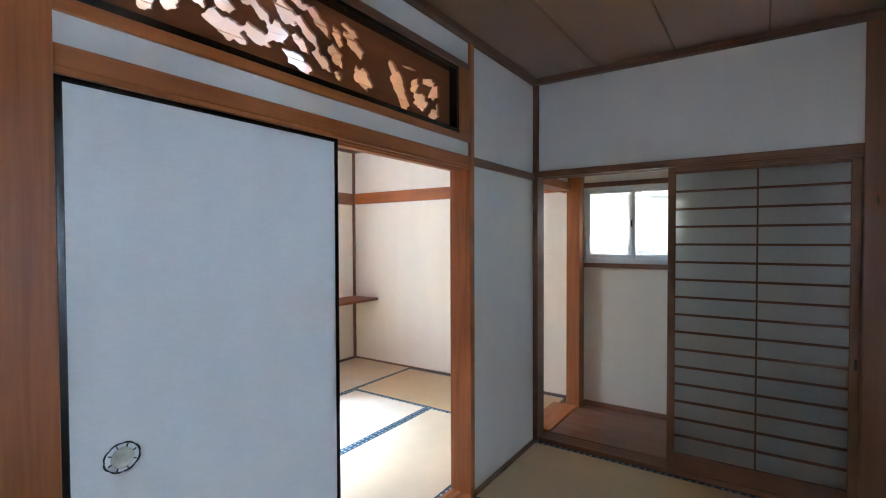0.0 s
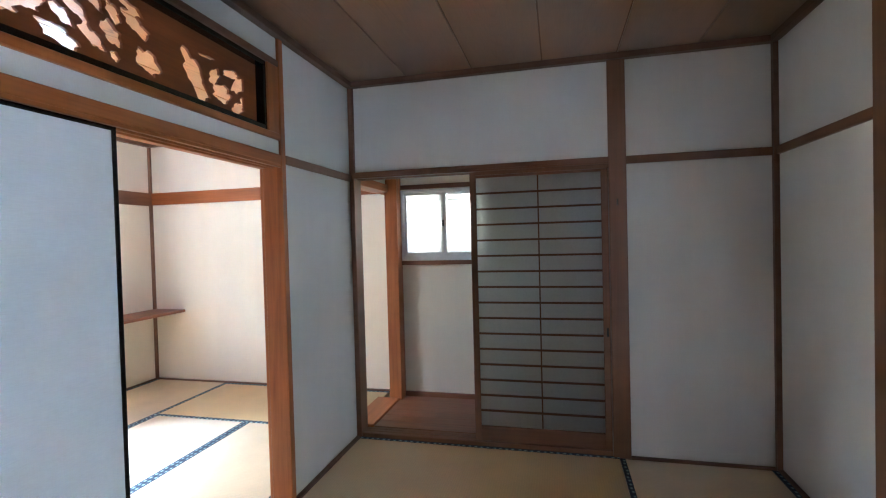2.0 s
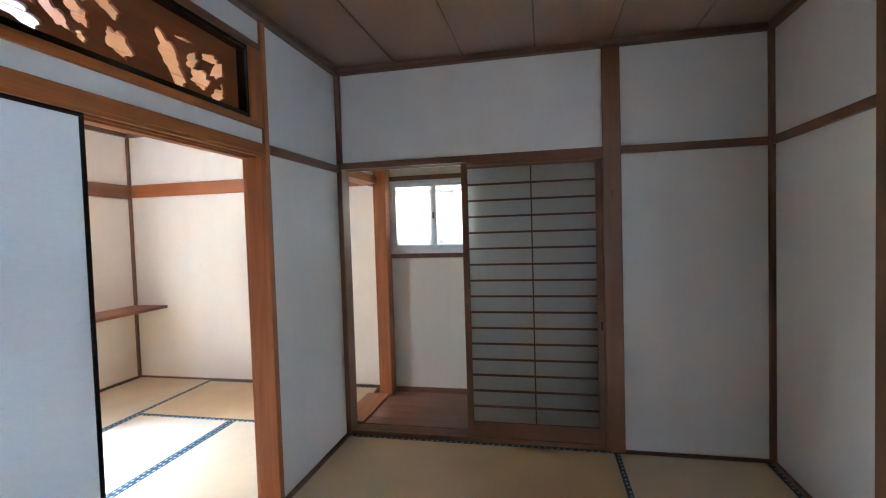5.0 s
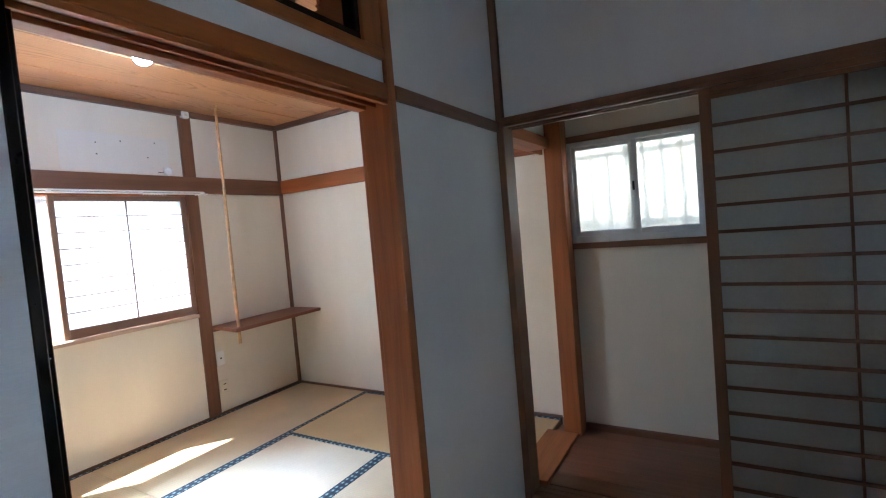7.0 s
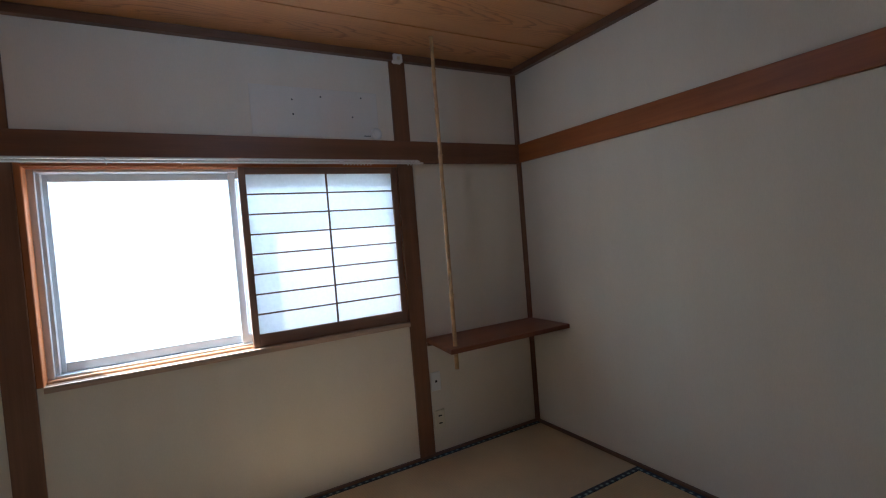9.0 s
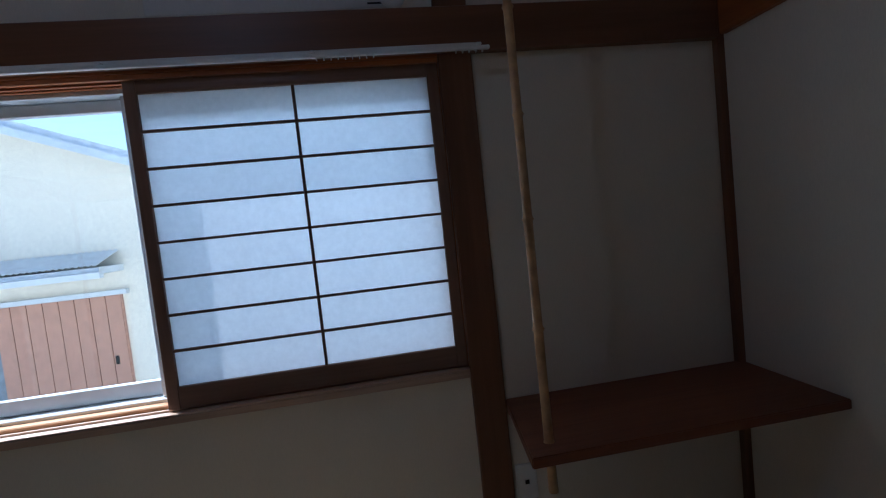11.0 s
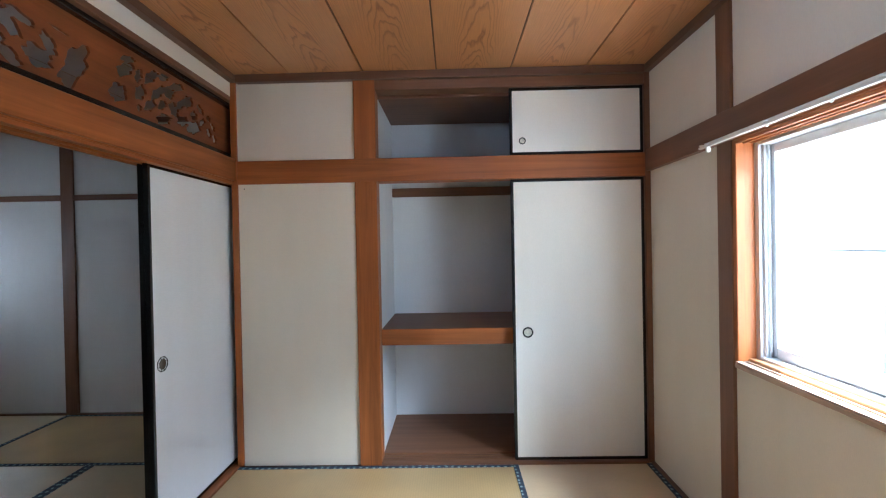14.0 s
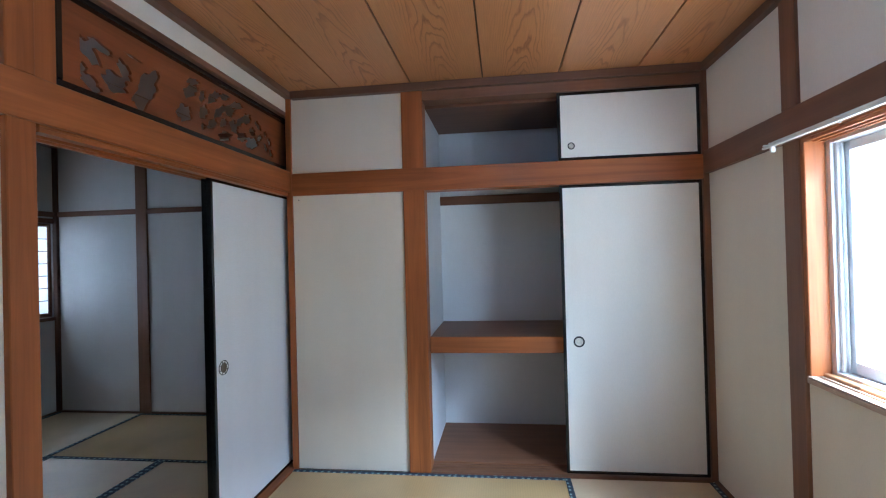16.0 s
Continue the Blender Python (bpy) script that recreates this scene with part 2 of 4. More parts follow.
def clear_glass(name):
    m, nt, bs = material(name)
    nt.nodes.remove(bs)
    out = nt.nodes["Material Output"]
    tr, gl = nt.nodes.new("ShaderNodeBsdfTransparent"), nt.nodes.new("ShaderNodeBsdfGlossy")
    tr.inputs[0].default_value = (0.95, 0.97, 0.96, 1)
    gl.inputs["Roughness"].default_value = 0.02
    mx = nt.nodes.new("ShaderNodeMixShader")
    mx.inputs[0].default_value = 0.05
    nt.links.new(tr.outputs[0], mx.inputs[1])
    nt.links.new(gl.outputs[0], mx.inputs[2])
    nt.links.new(mx.outputs[0], out.inputs[0])
    return m


def glow(name, colour, strength):
    m, nt, bs = material(name)
    bs.inputs["Emission Color"].default_value = (*colour, 1)
    bs.inputs["Emission Strength"].default_value = strength
    return m


HINOKI = woods("hinoki", (0.36, 0.112, 0.029), contrast=1.4)
DARKWOOD = woods("dark stained wood", (0.17, 0.085, 0.05), contrast=0.7)
AGED = woods("aged brown wood", (0.205, 0.094, 0.049), contrast=0.8)
FLOORWOOD = woods("hall floorboard", (0.23, 0.10, 0.055), rough=0.3, gloss=0.5)
PLASTER_A = plaster("grey white wall cloth", (0.73, 0.705, 0.67), (0.66, 0.63, 0.59))
PLASTER_B = plaster("cream wall cloth", (0.82, 0.745, 0.62), (0.76, 0.68, 0.55))
CLOSET_WHITE = plaster("white closet lining", (0.80, 0.81, 0.82), (0.73, 0.73, 0.73))
FUSUMA = plaster("fusuma paper", (0.84, 0.85, 0.86), (0.80, 0.81, 0.82), (30, 30, 380))
CLOSET_FUSUMA = plaster("closet door paper", (0.86, 0.83, 0.76), (0.82, 0.78, 0.70))
LACQUER = plain("black lacquer", (0.012, 0.011, 0.011), 0.22, vary=0.3)
# same rush both ways; along y is paler, window sheen put into the colour
TATAMI = [tatami("rush mat along x", (0.56, 0.375, 0.17), 0, 0.45, 1.0), tatami("rush mat along y paled by sheen", (0.62, 0.455, 0.26), 1, 0.45, 1.0)]
CLOTH = [border_cloth("border cloth along x", 0), border_cloth("border cloth along y", 1)]
CEIL_A = ceiling_board("brown ceiling board", (0.27, 0.135, 0.072), 0.35, 0.3, 0.55)
CEIL_B = ceiling_board("amber ceiling board", (0.62, 0.29, 0.112), 0.42, 1.15, 0.25)
PAPER = paper("shoji paper", (0.84, 0.85, 0.86), 0.42)
FROST = rough_glass("frosted glass", (0.80, 0.80, 0.75), 0.55, 0.5)
SHOJI_GLASS = rough_glass("ground glass", (0.66, 0.66, 0.64), 0.5, 0.2)
CARVED = woods("carved red wood", (0.25, 0.072, 0.022))
FADED = woods("faded shoji wood", (0.27, 0.155, 0.105), contrast=0.8)
# paler than the brown trim: sunlight on the sill put into its colour
PALE = woods("sill wood with painted sunlight", (0.52, 0.37, 0.27))
HONEY = woods("honey brown window wood", (0.50, 0.27, 0.13))
GLASS = clear_glass("window glass")
ALU = plain("aluminium", (0.68, 0.70, 0.72), 0.38, 0.35, vary=0.06)
STEEL = plain("dulled steel", (0.62, 0.59, 0.50), 0.5, 0.35, vary=0.2, scale=60)
IRON = plain("blackened metal", (0.03, 0.03, 0.028), 0.45, 0.6)
BRONZE = plain("dark bronze", (0.09, 0.07, 0.05), 0.4, 0.7, vary=0.2)
WHITE_PLASTIC = plain("white plastic", (0.80, 0.79, 0.75), 0.4, vary=0.05)
IVORY = plain("ivory plastic", (0.72, 0.66, 0.50), 0.4, vary=0.05)
BAMBOO = plain("bamboo", (0.52, 0.31, 0.14), 0.4, vary=0.3, scale=20)
STUCCO = plain("cream stucco", (0.90, 0.83, 0.70), 0.95, vary=0.08, scale=30, relief=0.5)
ROOF = plain("weathered metal roofing", (0.68, 0.71, 0.74), 0.6, 0.2, vary=0.15)
BOARD_GREY = plain("grey painted board", (0.27, 0.30, 0.33), 0.7, vary=0.2)
BOARD_RED = plain("faded red board", (0.56, 0.31, 0.22), 0.7, vary=0.12)
PALE_BLOCK = plain("pale grey blockwork", (0.60, 0.585, 0.54), 0.95, vary=0.1, scale=20)
EARTH = plain("packed earth", (0.62, 0.60, 0.56), 0.95, vary=0.25, scale=6)
CONCRETE = plain("concrete", (0.42, 0.41, 0.39), 0.9, vary=0.15)
BULB = glow("lit bulb", (0.50, 0.72, 1.0), 16.0)

# ---- building helpers ----


def box(bm, lo, hi, bevel=0.0):
    lo, hi = Vector(lo), Vector(hi)
    made = bmesh.ops.create_cube(bm, size=1.0)["verts"]
    for v in made:
        v.co = Vector((lo[i] + (v.co[i] + 0.5) * (hi[i] - lo[i]) for i in range(3)))
    if bevel:
        edges = {e for v in made for e in v.link_edges}
        bmesh.ops.bevel(bm, geom=list(edges), offset=bevel, segments=1, affect="EDGES")


def lathe(bm, rings, axis_matrix, steps=28):
    """Rings of (radius, height) about the z axis of axis_matrix."""
    loops = []
    for r, h in rings:
        loops.append([bm.verts.new(axis_matrix @ Vector((r * math.cos(2 * math.pi * i / steps), r * math.sin(2 * math.pi * i / steps), h))) for i in range(steps)])
    for a, b in zip(loops, loops[1:]):
        for i in range(steps):
            bm.faces.new((a[i], a[(i + 1) % steps], b[(i + 1) % steps], b[i]))
    bm.faces.new(loops[0][::-1])
    bm.faces.new(loops[-1])


def part(name, bm, mat, parent=None, label="", smooth=False):
    """One bmesh as one mesh object; its places are counted from the parent's base."""
    me = bpy.data.meshes.new(name)
    bmesh.ops.recalc_face_normals(bm, faces=bm.faces[:])
    bm.to_mesh(me)
    bm.free()
    me.materials.append(mat)
    if smooth:
        for p in me.polygons:
            p.use_smooth = True
    ob = new(name, me)
    if parent:
        ob.parent = parent
    if label:
        ob["label"] = label
    return ob


def slab(name, lo, hi, mat, parent=None, label="", bevel=0.002):
    bm = bmesh.new()
    base = base_of(parent)
    box(bm, Vector(lo) - base, Vector(hi) - base, bevel)
    return part(name, bm, mat, parent, label)


def base_of(parent):
    p = Vector((0, 0, 0))
    while parent:
        p += parent.location
        parent = parent.parent
    return p


def thing(name, base, label, category, group="", kind=""):
    ob = tagged(new(name), label, category, group, kind)
    ob.location = base
    return ob


def stick(name, lo, hi, mats, label="", bevel=0.003):
    """A length of timber of the setting: grain along its longest side."""
    size = [b - a for a, b in zip(lo, hi)]
    ob = slab(name, lo, hi, mats[size.index(max(size))], bevel=bevel)
    return tagged(ob, label or "brown planed timber trim of the wall", "trim", kind="structure")


def wall(name, boxes, mat, label):
    bm = bmesh.new()
    for lo, hi in boxes:
        box(bm, lo, hi)
    return tagged(part(name, bm, mat), label, "wall", kind="structure")


# ---- plan: room A (first), room B (with the window), hall ----
XP, XPB = -1.41, -1.52          # the partition's two faces
XR = 1.29                       # room A, wall opposite the partition
YN, YA = -0.47, 3.155          # room A, near and far walls
XW = -4.19                      # room B, window wall
YC, YB = 0.535, 4.18            # room B, closet wall and far wall
YH = 3.985                      # hall, window wall
ZA, ZB = 2.545, 2.515           # ceilings
P0, P1 = 0.42, 2.258            # the opening between the rooms

# walls
wall("wall_partition", [
    ((XPB, 2.30, 0), (XP, 3.14, 2.6)), ((XPB, P0, 1.89), (XP, P1, 1.965)), ((XPB, P0, 2.385), (XP, P1, 2.6)),
    ((XPB, 3.26, 1.90), (XP, 3.86, 2.6)), ((-1.42, 3.99, 0), (-1.407, YB, 2.6)),
], PLASTER_A, "thin partition wall in grey-white cloth between two rooms")
wall("wall_partition_lining", [((XPB - 0.006, 2.30, 0), (XPB, 3.14, ZB)), ((XPB - 0.006, P0, 2.385), (XPB, P1, ZB)),
    ((-1.426, 3.99, 0), (-1.42, YB, ZB))], PLASTER_B, "cream cloth on the partition's inner side")
wall("wall_north", [((-1.37, YA, 1.905), (0.35, 3.27, 2.6)), ((0.456, YA, 0), (1.40, 3.27, 2.6))],
     PLASTER_A, "grey-white cloth wall above and beside the shoji")
wall("wall_east", [((XR, YN, 0), (1.40, YA, 0.90)), ((XR, YN, 1.79), (1.40, YA, 2.6)), ((XR, 1.32, 0.90), (1.40, YA, 1.79)),
                   ((XR, YN, 0.90), (1.40, -0.44, 1.79))], PLASTER_A, "grey-white cloth wall with a shoji window")
wall("wall_south", [((-1.52, -0.585, 0), (1.40, YN, 2.6))], PLASTER_A, "grey-white cloth wall with a bare post")
wall("wall_hall", [((-1.407, YH, 0), (1.40, 4.10, 1.235)), ((-1.407, YH, 1.855), (1.40, 4.10, 2.6)), ((-1.407, YH, 1.235), (-1.31, 4.10, 1.855)), ((-0.555, YH, 1.235), (1.40, 4.10, 1.855)),
                   ((1.29, 3.27, 0), (1.40, YH, 2.6))], PLASTER_B, "pale hall wall with a small frosted window")
wall("wall_window", [((-4.33, -0.45, -0.3), (XW, 1.45, 2.6)), ((-4.33, 3.215, -0.3), (XW, 4.30, 2.6)),
                     ((-4.33, 1.45, -0.3), (XW, 3.215, 0.85)), ((-4.33, 1.45, 1.85), (XW, 3.215, 2.6))],
     PLASTER_B, "cream cloth wall around the wide window")
wall("wall_shelf", [((XW, YB, 0), (-1.41, 4.30, 2.6))], PLASTER_B, "cream cloth wall beside the corner shelf")
wall("wall_closet", [((-2.315, 0.425, 0), (XPB, YC - 0.004, 2.6)), ((-2.42, -0.28, 0.0), (-2.36, 0.425, 2.6))],
     PLASTER_B, "cream cloth wall beside the closet")
wall("wall_closet_lining", [((-2.452, -0.28, 0.03), (-2.42, 0.44, 2.42)), ((-4.19, -0.34, 0.03), (-2.42, -0.28, 2.42))],
     CLOSET_WHITE, "white lining inside the closet")
wall("wall_outer", [((-4.33, -0.48, 0), (-1.52, -0.34, 2.6))], CONCRETE, "plain outer wall behind the closet")
wall("roof_slab", [((-4.36, -0.7, 2.59), (1.6, 4.4, 2.75))], ROOF, "flat roof deck over the rooms")
wall("eave", [((-4.52, -0.2, 2.33), (-4.33, 4.3, 2.37))], ROOF, "short metal eave above the window")
tagged(slab("floor", (-4.33, -0.585, -0.12), (1.40, 4.30, -0.05), FLOORWOOD[0]), "wooden subfloor under the mats", "floor", kind="structure")

# ceilings: boards with open joints in one mesh each


def ceiling(name, x0, x1, y0, y1, z, joints, mat, label):
    bm = bmesh.new()
    uv = bm.loops.layers.uv.new("UVMap")
    edges = [x0] + joints + [x1]
    for a, b in zip(edges, edges[1:]):
        n = len(bm.faces)
        box(bm, (a + 0.005, y0, z), (b - 0.005, y1, z + 0.012))
        bm.faces.ensure_lookup_table()
        for f in bm.faces[n:]:
            for l in f.loops:
                l[uv].uv = (l.vert.co.x - (a + b) / 2, l.vert.co.y)
    me = bpy.data.meshes.new(name)
    bm.to_mesh(me)
    bm.free()
    me.materials.append(mat)
    ob = tagged(new(name, me), label, "ceiling", kind="structure")
    tagged(slab(name + "_backing", (x0, y0, z + 0.014), (x1, y1, z + 0.03), DARKWOOD[1]), "dark backing above the ceiling boards", "ceiling", kind="structure")
    return ob


ceiling("ceiling_a", XP, XR, YN, YA, ZA, [-0.96, -0.503, -0.045, 0.41, 0.87], CEIL_A, "brown wooden ceiling boards with dark joints")
ceiling("ceiling_b", XW, XPB, 0.43, YB, ZB, [-3.79, -3.32, -2.85, -2.385, -1.915], CEIL_B, "amber grained ceiling boards with dark joints")
tagged(slab("ceiling_hall", (-1.41, 3.27, 2.30), (1.29, YH, 2.33), AGED[0]), "plain brown boards over the hall", "ceiling", kind="structure")
tagged(slab("ceiling_closet", (-4.19, -0.28, 2.385), (-2.452, 0.42, 2.41), AGED[0]), "thin brown board over the closet", "ceiling", kind="structure")

# posts, rails and cornices
stick("post_corner_south", (-1.535, 0.295, 0), (-1.395, P0, ZB), HINOKI, "broad reddish-brown wooden post beside the sliding panels")
stick("post_middle", (-1.515, P1, 0), (-1.395, 2.30, ZB), HINOKI, "reddish-brown wooden post with a weathered check")
stick("post_middle_back", (-1.547, P1 + 0.022, 0), (-1.5155, 2.37, 1.845), HINOKI, "reddish-brown face of the middle post")
stick("post_middle_back_upper", (-1.547, P1 + 0.022, 1.986), (-1.5155, 2.37, ZB), HINOKI, "reddish-brown face of the middle post")
stick("post_corner_north", (-1.53, 3.14, 0), (-1.375, 3.26, 2.53), AGED, "slim brown corner post")
stick("post_hall", (-1.42, 3.86, 0), (-1.31, 3.984, 2.30), HINOKI, "orange-brown post at the hall doorway")
stick("post_north", (0.35, 3.135, 0), (0.456, 3.275, 2.53), AGED, "brown post beside the shoji")
stick("post_north_east", (1.262, 3.125, 0), (1.30, 3.16, 2.53), DARKWOOD, "slim dark corner strip")
stick("post_east", (1.272, 2.14, 0), (1.35, 2.265, 2.53), AGED, "brown post on the side wall")
stick("post_south", (0.325, -0.505, 0), (0.435, -0.45, 2.53), AGED, "brown post on the bare wall")
stick("post_south_east", (1.255, -0.48, 0), (1.30, -0.44, 2.53), DARKWOOD, "slim dark corner strip")
stick("post_window_south", (-4.25, 1.313, 0), (-4.175, 1.425, ZB), AGED, "greyed brown post beside the window")
stick("post_window_north", (-4.25, 3.215, 0), (-4.175, 3.32, ZB), AGED, "greyed brown post beside the shelf")
stick("post_shelf_corner", (-4.20, 4.155, 0), (-4.165, 4.19, ZB), AGED, "slim brown corner strip above the shelf")
stick("post_closet", (-2.455, 0.43, 0), (-2.315, 0.548, ZB), HINOKI, "reddish-brown post between wall and closet")
stick("post_closet_end", (-4.195, 0.44, 0), (-4.155, 0.545, ZB), AGED, "slim brown closet jamb")
stick("post_closet_start", (-1.56, 0.425, 0), (XPB, 0.545, ZB), HINOKI, "slim brown strip in the corner")
stick("rail_partition", (XP - 0.01, 2.30, 1.845), (-1.393, 3.14, 1.893), AGED)
lintel = bmesh.new()
box(lintel, (-1.375, 3.135, 1.878), (0.35, 3.27, 1.908), 0.002)
for y0, y1 in ((3.135, 3.168), (3.206, 3.214), (3.248, 3.27)):
    box(lintel, (-1.375, y0, 1.8645), (0.35, y1, 1.8775), 0.001)
tagged(part("lintel_shoji", lintel, AGED[0]), "brown grooved lintel above the shoji", "trim", kind="structure")
stick("lintel_shoji_upper", (-0.50, 3.138, 1.838), (0.35, 3.16, 1.864), AGED)
stick("rail_north", (0.456, 3.138, 1.858), (1.262, 3.16, 1.906), AGED)
stick("rail_east", (1.273, 2.265, 1.858), (1.30, 3.125, 1.906), AGED)
stick("rail_east_near", (1.273, YN, 1.85), (1.30, 2.14, 1.898), AGED)
stick("rail_south", (0.435, -0.475, 1.85), (1.255, -0.452, 1.898), AGED)
stick("rail_south_west", (-1.39, -0.475, 1.85), (0.325, -0.452, 1.898), AGED)
lintel = bmesh.new()
box(lintel, (-1.532, P0, 1.836), (-1.398, P1, 1.89), 0.003)
for x0, x1 in ((-1.532, -1.492), (-1.456, -1.449), (-1.414, -1.398)):
    box(lintel, (x0, P0, 1.822), (x1, P1, 1.8355), 0.001)
tagged(part("lintel_partition", lintel, HINOKI[1]), "brown grooved lintel over the sliding panels", "trim", kind="structure")
stick("rail_ranma_lower", (-1.50, P0, 1.965), (-1.396, P1, 2.0), HINOKI, "brown rail under the carved transom")
stick("rail_ranma_upper", (-1.525, P0, 2.355), (-1.396, P1, 2.388), AGED, "brown rail over the carved transom")
stick("nageshi_partition", (-1.55, 0.545, 1.845), (-1.533, YB, 1.985), HINOKI, "broad orange-brown wall rail")
stick("nageshi_closet", (-4.155, 0.43, 1.82), (-1.56, 0.552, 1.968), HINOKI, "broad orange-brown rail across the closet")
stick("nageshi_window", (XW - 0.01, 0.55, 1.85), (-4.158, 4.155, 1.985), AGED, "broad brown rail over the window")
stick("nageshi_shelf", (-4.158, 4.157, 1.858), (-1.55, 4.19, 1.985), HINOKI, "broad orange-brown wall rail")
stick("lintel_hall_door", (-1.53, 3.26, 1.835), (-1.385, 3.86, 1.90), HINOKI)
stick("sill_hall_door", (-1.53, 3.26, -0.05), (-1.33, 3.86, 0.05), HINOKI, "worn wooden doorsill")
stick("rail_hall", (-1.31, 3.965, 1.862), (1.29, 3.99, 1.90), AGED)
stick("baseboard_hall", (-1.31, 3.963, 0.03), (1.29, 3.99, 0.075), AGED, "low brown skirting in the hall")
for nm, lo, hi in (
    ("cornice_a_north", (-1.41, 3.11, 2.507), (1.29, 3.16, 2.545)), ("cornice_a_west", (-1.415, -0.47, 2.507), (-1.365, 3.11, 2.545)),
    ("cornice_a_east", (1.245, -0.47, 2.507), (1.295, 3.11, 2.545)), ("cornice_a_south", (-1.365, -0.475, 2.507), (1.245, -0.425, 2.545)),
    ("cornice_b_closet", (-4.15, 0.45, 2.465), (-1.57, 0.575, 2.514)), ("cornice_b_window", (-4.195, 0.45, 2.472), (-4.15, 4.18, 2.514)),
    ("cornice_b_shelf", (-4.15, 4.14, 2.472), (-1.57, 4.185, 2.514)), ("cornice_b_partition", (-1.57, 0.45, 2.472), (-1.52, 4.18, 2.514)),
):
    stick(nm, lo, hi, DARKWOOD, "dark brown cornice under the ceiling")
stick("lintel_closet_upper", (-4.155, 0.43, 2.40), (-2.455, 0.55, 2.464), AGED, "brown lintel over the closet's upper doors")
for nm, lo, hi in (
    ("edge_a_west", (-1.412, 2.30, -0.05), (-1.385, 3.14, 0.012)), ("edge_a_north", (0.456, 3.13, -0.05), (1.262, 3.157, 0.012)),
    ("edge_a_east", (1.265, YN, -0.05), (1.292, 3.125, 0.012)), ("edge_a_south", (-1.395, YN - 0.002, -0.05), (1.262, -0.445, 0.012)),
    ("edge_b_window", (-4.192, 0.545, -0.05), (-4.168, 4.155, 0.012)), ("edge_b_shelf", (-4.165, 4.156, -0.05), (-1.53, 4.182, 0.012)),
):
    stick(nm, lo, hi, DARKWOOD, "thin dark strip between mats and wall")

# sills with two sliding grooves each


def grooved_sill(name, x0, x1, y0, y1, z, along, mats, label):
    """Three ribs on a base: the two grooves lie between them."""
    bm = bmesh.new()
    box(bm, (x0, y0, -0.05), (x1, y1, z - 0.004))
    w = (x1 - x0) if along == 1 else (y1 - y0)
    for a, b in ((0.0, 0.2), (0.36, 0.55), (0.71, 1.0)):
        if along == 1:
            box(bm, (x0 + a * w, y0, z - 0.003), (x0 + b * w, y1, z), 0.001)
        else:
            box(bm, (x0, y0 + a * w, z - 0.003), (x1, y0 + b * w, z), 0.001)
    return tagged(part(name, bm, mats[along]), label, "sill", kind="structure")


grooved_sill("sill_partition", -1.532, -1.392, P0, P1, 0.012, 1, HINOKI, "worn pale sliding track between the rooms")
grooved_sill("sill_shoji", -1.375, 0.35, 3.155, 3.27, 0.03, 0, AGED, "brown sliding track under the shoji")
grooved_sill("sill_closet", -4.155, -2.455, 0.43, 0.548, 0.018, 0, AGED, "wooden sliding track under the closet doors")

# lower closet floor, hall floorboards
tagged(slab("floor_closet", (-4.19, -0.28, -0.04), (-2.452, 0.43, 0.03), AGED[0]), "dusty brown closet floor", "floor", kind="structure")
hall_floor = tagged(new("floor_hall"), "glossy reddish-brown hall floorboards", "floor", kind="structure")
for k in range(6):
    slab("plank", (-1.33, 3.272 + k * 0.119, -0.045), (1.288, 3.272 + (k + 1) * 0.119 - 0.0015, 0.035), FLOORWOOD[0], hall_floor, bevel=0.001)

# ---- tatami ----


def tatami_mat(x0, x1, y0, y1, room):
    along = 0 if (x1 - x0) > (y1 - y0) else 1
    t = thing("tatami_mat", ((x0 + x1) / 2, (y0 + y1) / 2, -0.05), "straw-coloured woven rush mat with navy patterned cloth borders", "tatami mat", room)
    g, w = 0.0012, 0.032
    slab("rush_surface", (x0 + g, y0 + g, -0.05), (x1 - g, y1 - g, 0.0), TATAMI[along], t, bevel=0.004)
    for s in (0, 1):
        if along == 1:
            a = x0 + g if s == 0 else x1 - g - w
            slab("border", (a, y0 + g, -0.02), (a + w, y1 - g, 0.0022), CLOTH[1], t, "navy cloth border with pale pattern", 0.001)
        else:
            a = y0 + g if s == 0 else y1 - g - w
            slab("border", (x0 + g, a, -0.02), (x1 - g, a + w, 0.0022), CLOTH[0], t, "navy cloth border with pale pattern", 0.001)


bx0, bx1, bx2, bx3 = -4.167, -3.292, -2.41, -1.533
tatami_mat(bx0, bx1, 0.55, 2.35, "mats of the window room")
tatami_mat(bx0, bx1, 2.35, 4.155, "mats of the window room")
tatami_mat(bx1, bx3, 3.25, 4.155, "mats of the window room")
tatami_mat(bx1, bx2, 1.445, 3.25, "mats of the window room")
tatami_mat(bx2, bx3, 1.445, 3.25, "mats of the window room")
tatami_mat(bx1, bx3, 0.55, 1.445, "mats of the window room")
ax0, ax1, ax2, ax3 = -1.384, -0.52, 0.385, 1.264
tatami_mat(ax2, ax3, -0.444, 1.39, "mats of the first room")
tatami_mat(ax2, ax3, 1.39, 3.128, "mats of the first room")
tatami_mat(ax0, ax2, 2.25, 3.153, "mats of the first room")
tatami_mat(ax0, ax1, 0.50, 2.25, "mats of the first room")
tatami_mat(ax1, ax2, 0.50, 2.25, "mats of the first room")
tatami_mat(ax0, ax2, -0.444, 0.50, "mats of the first room")

# ---- sliding panels ----


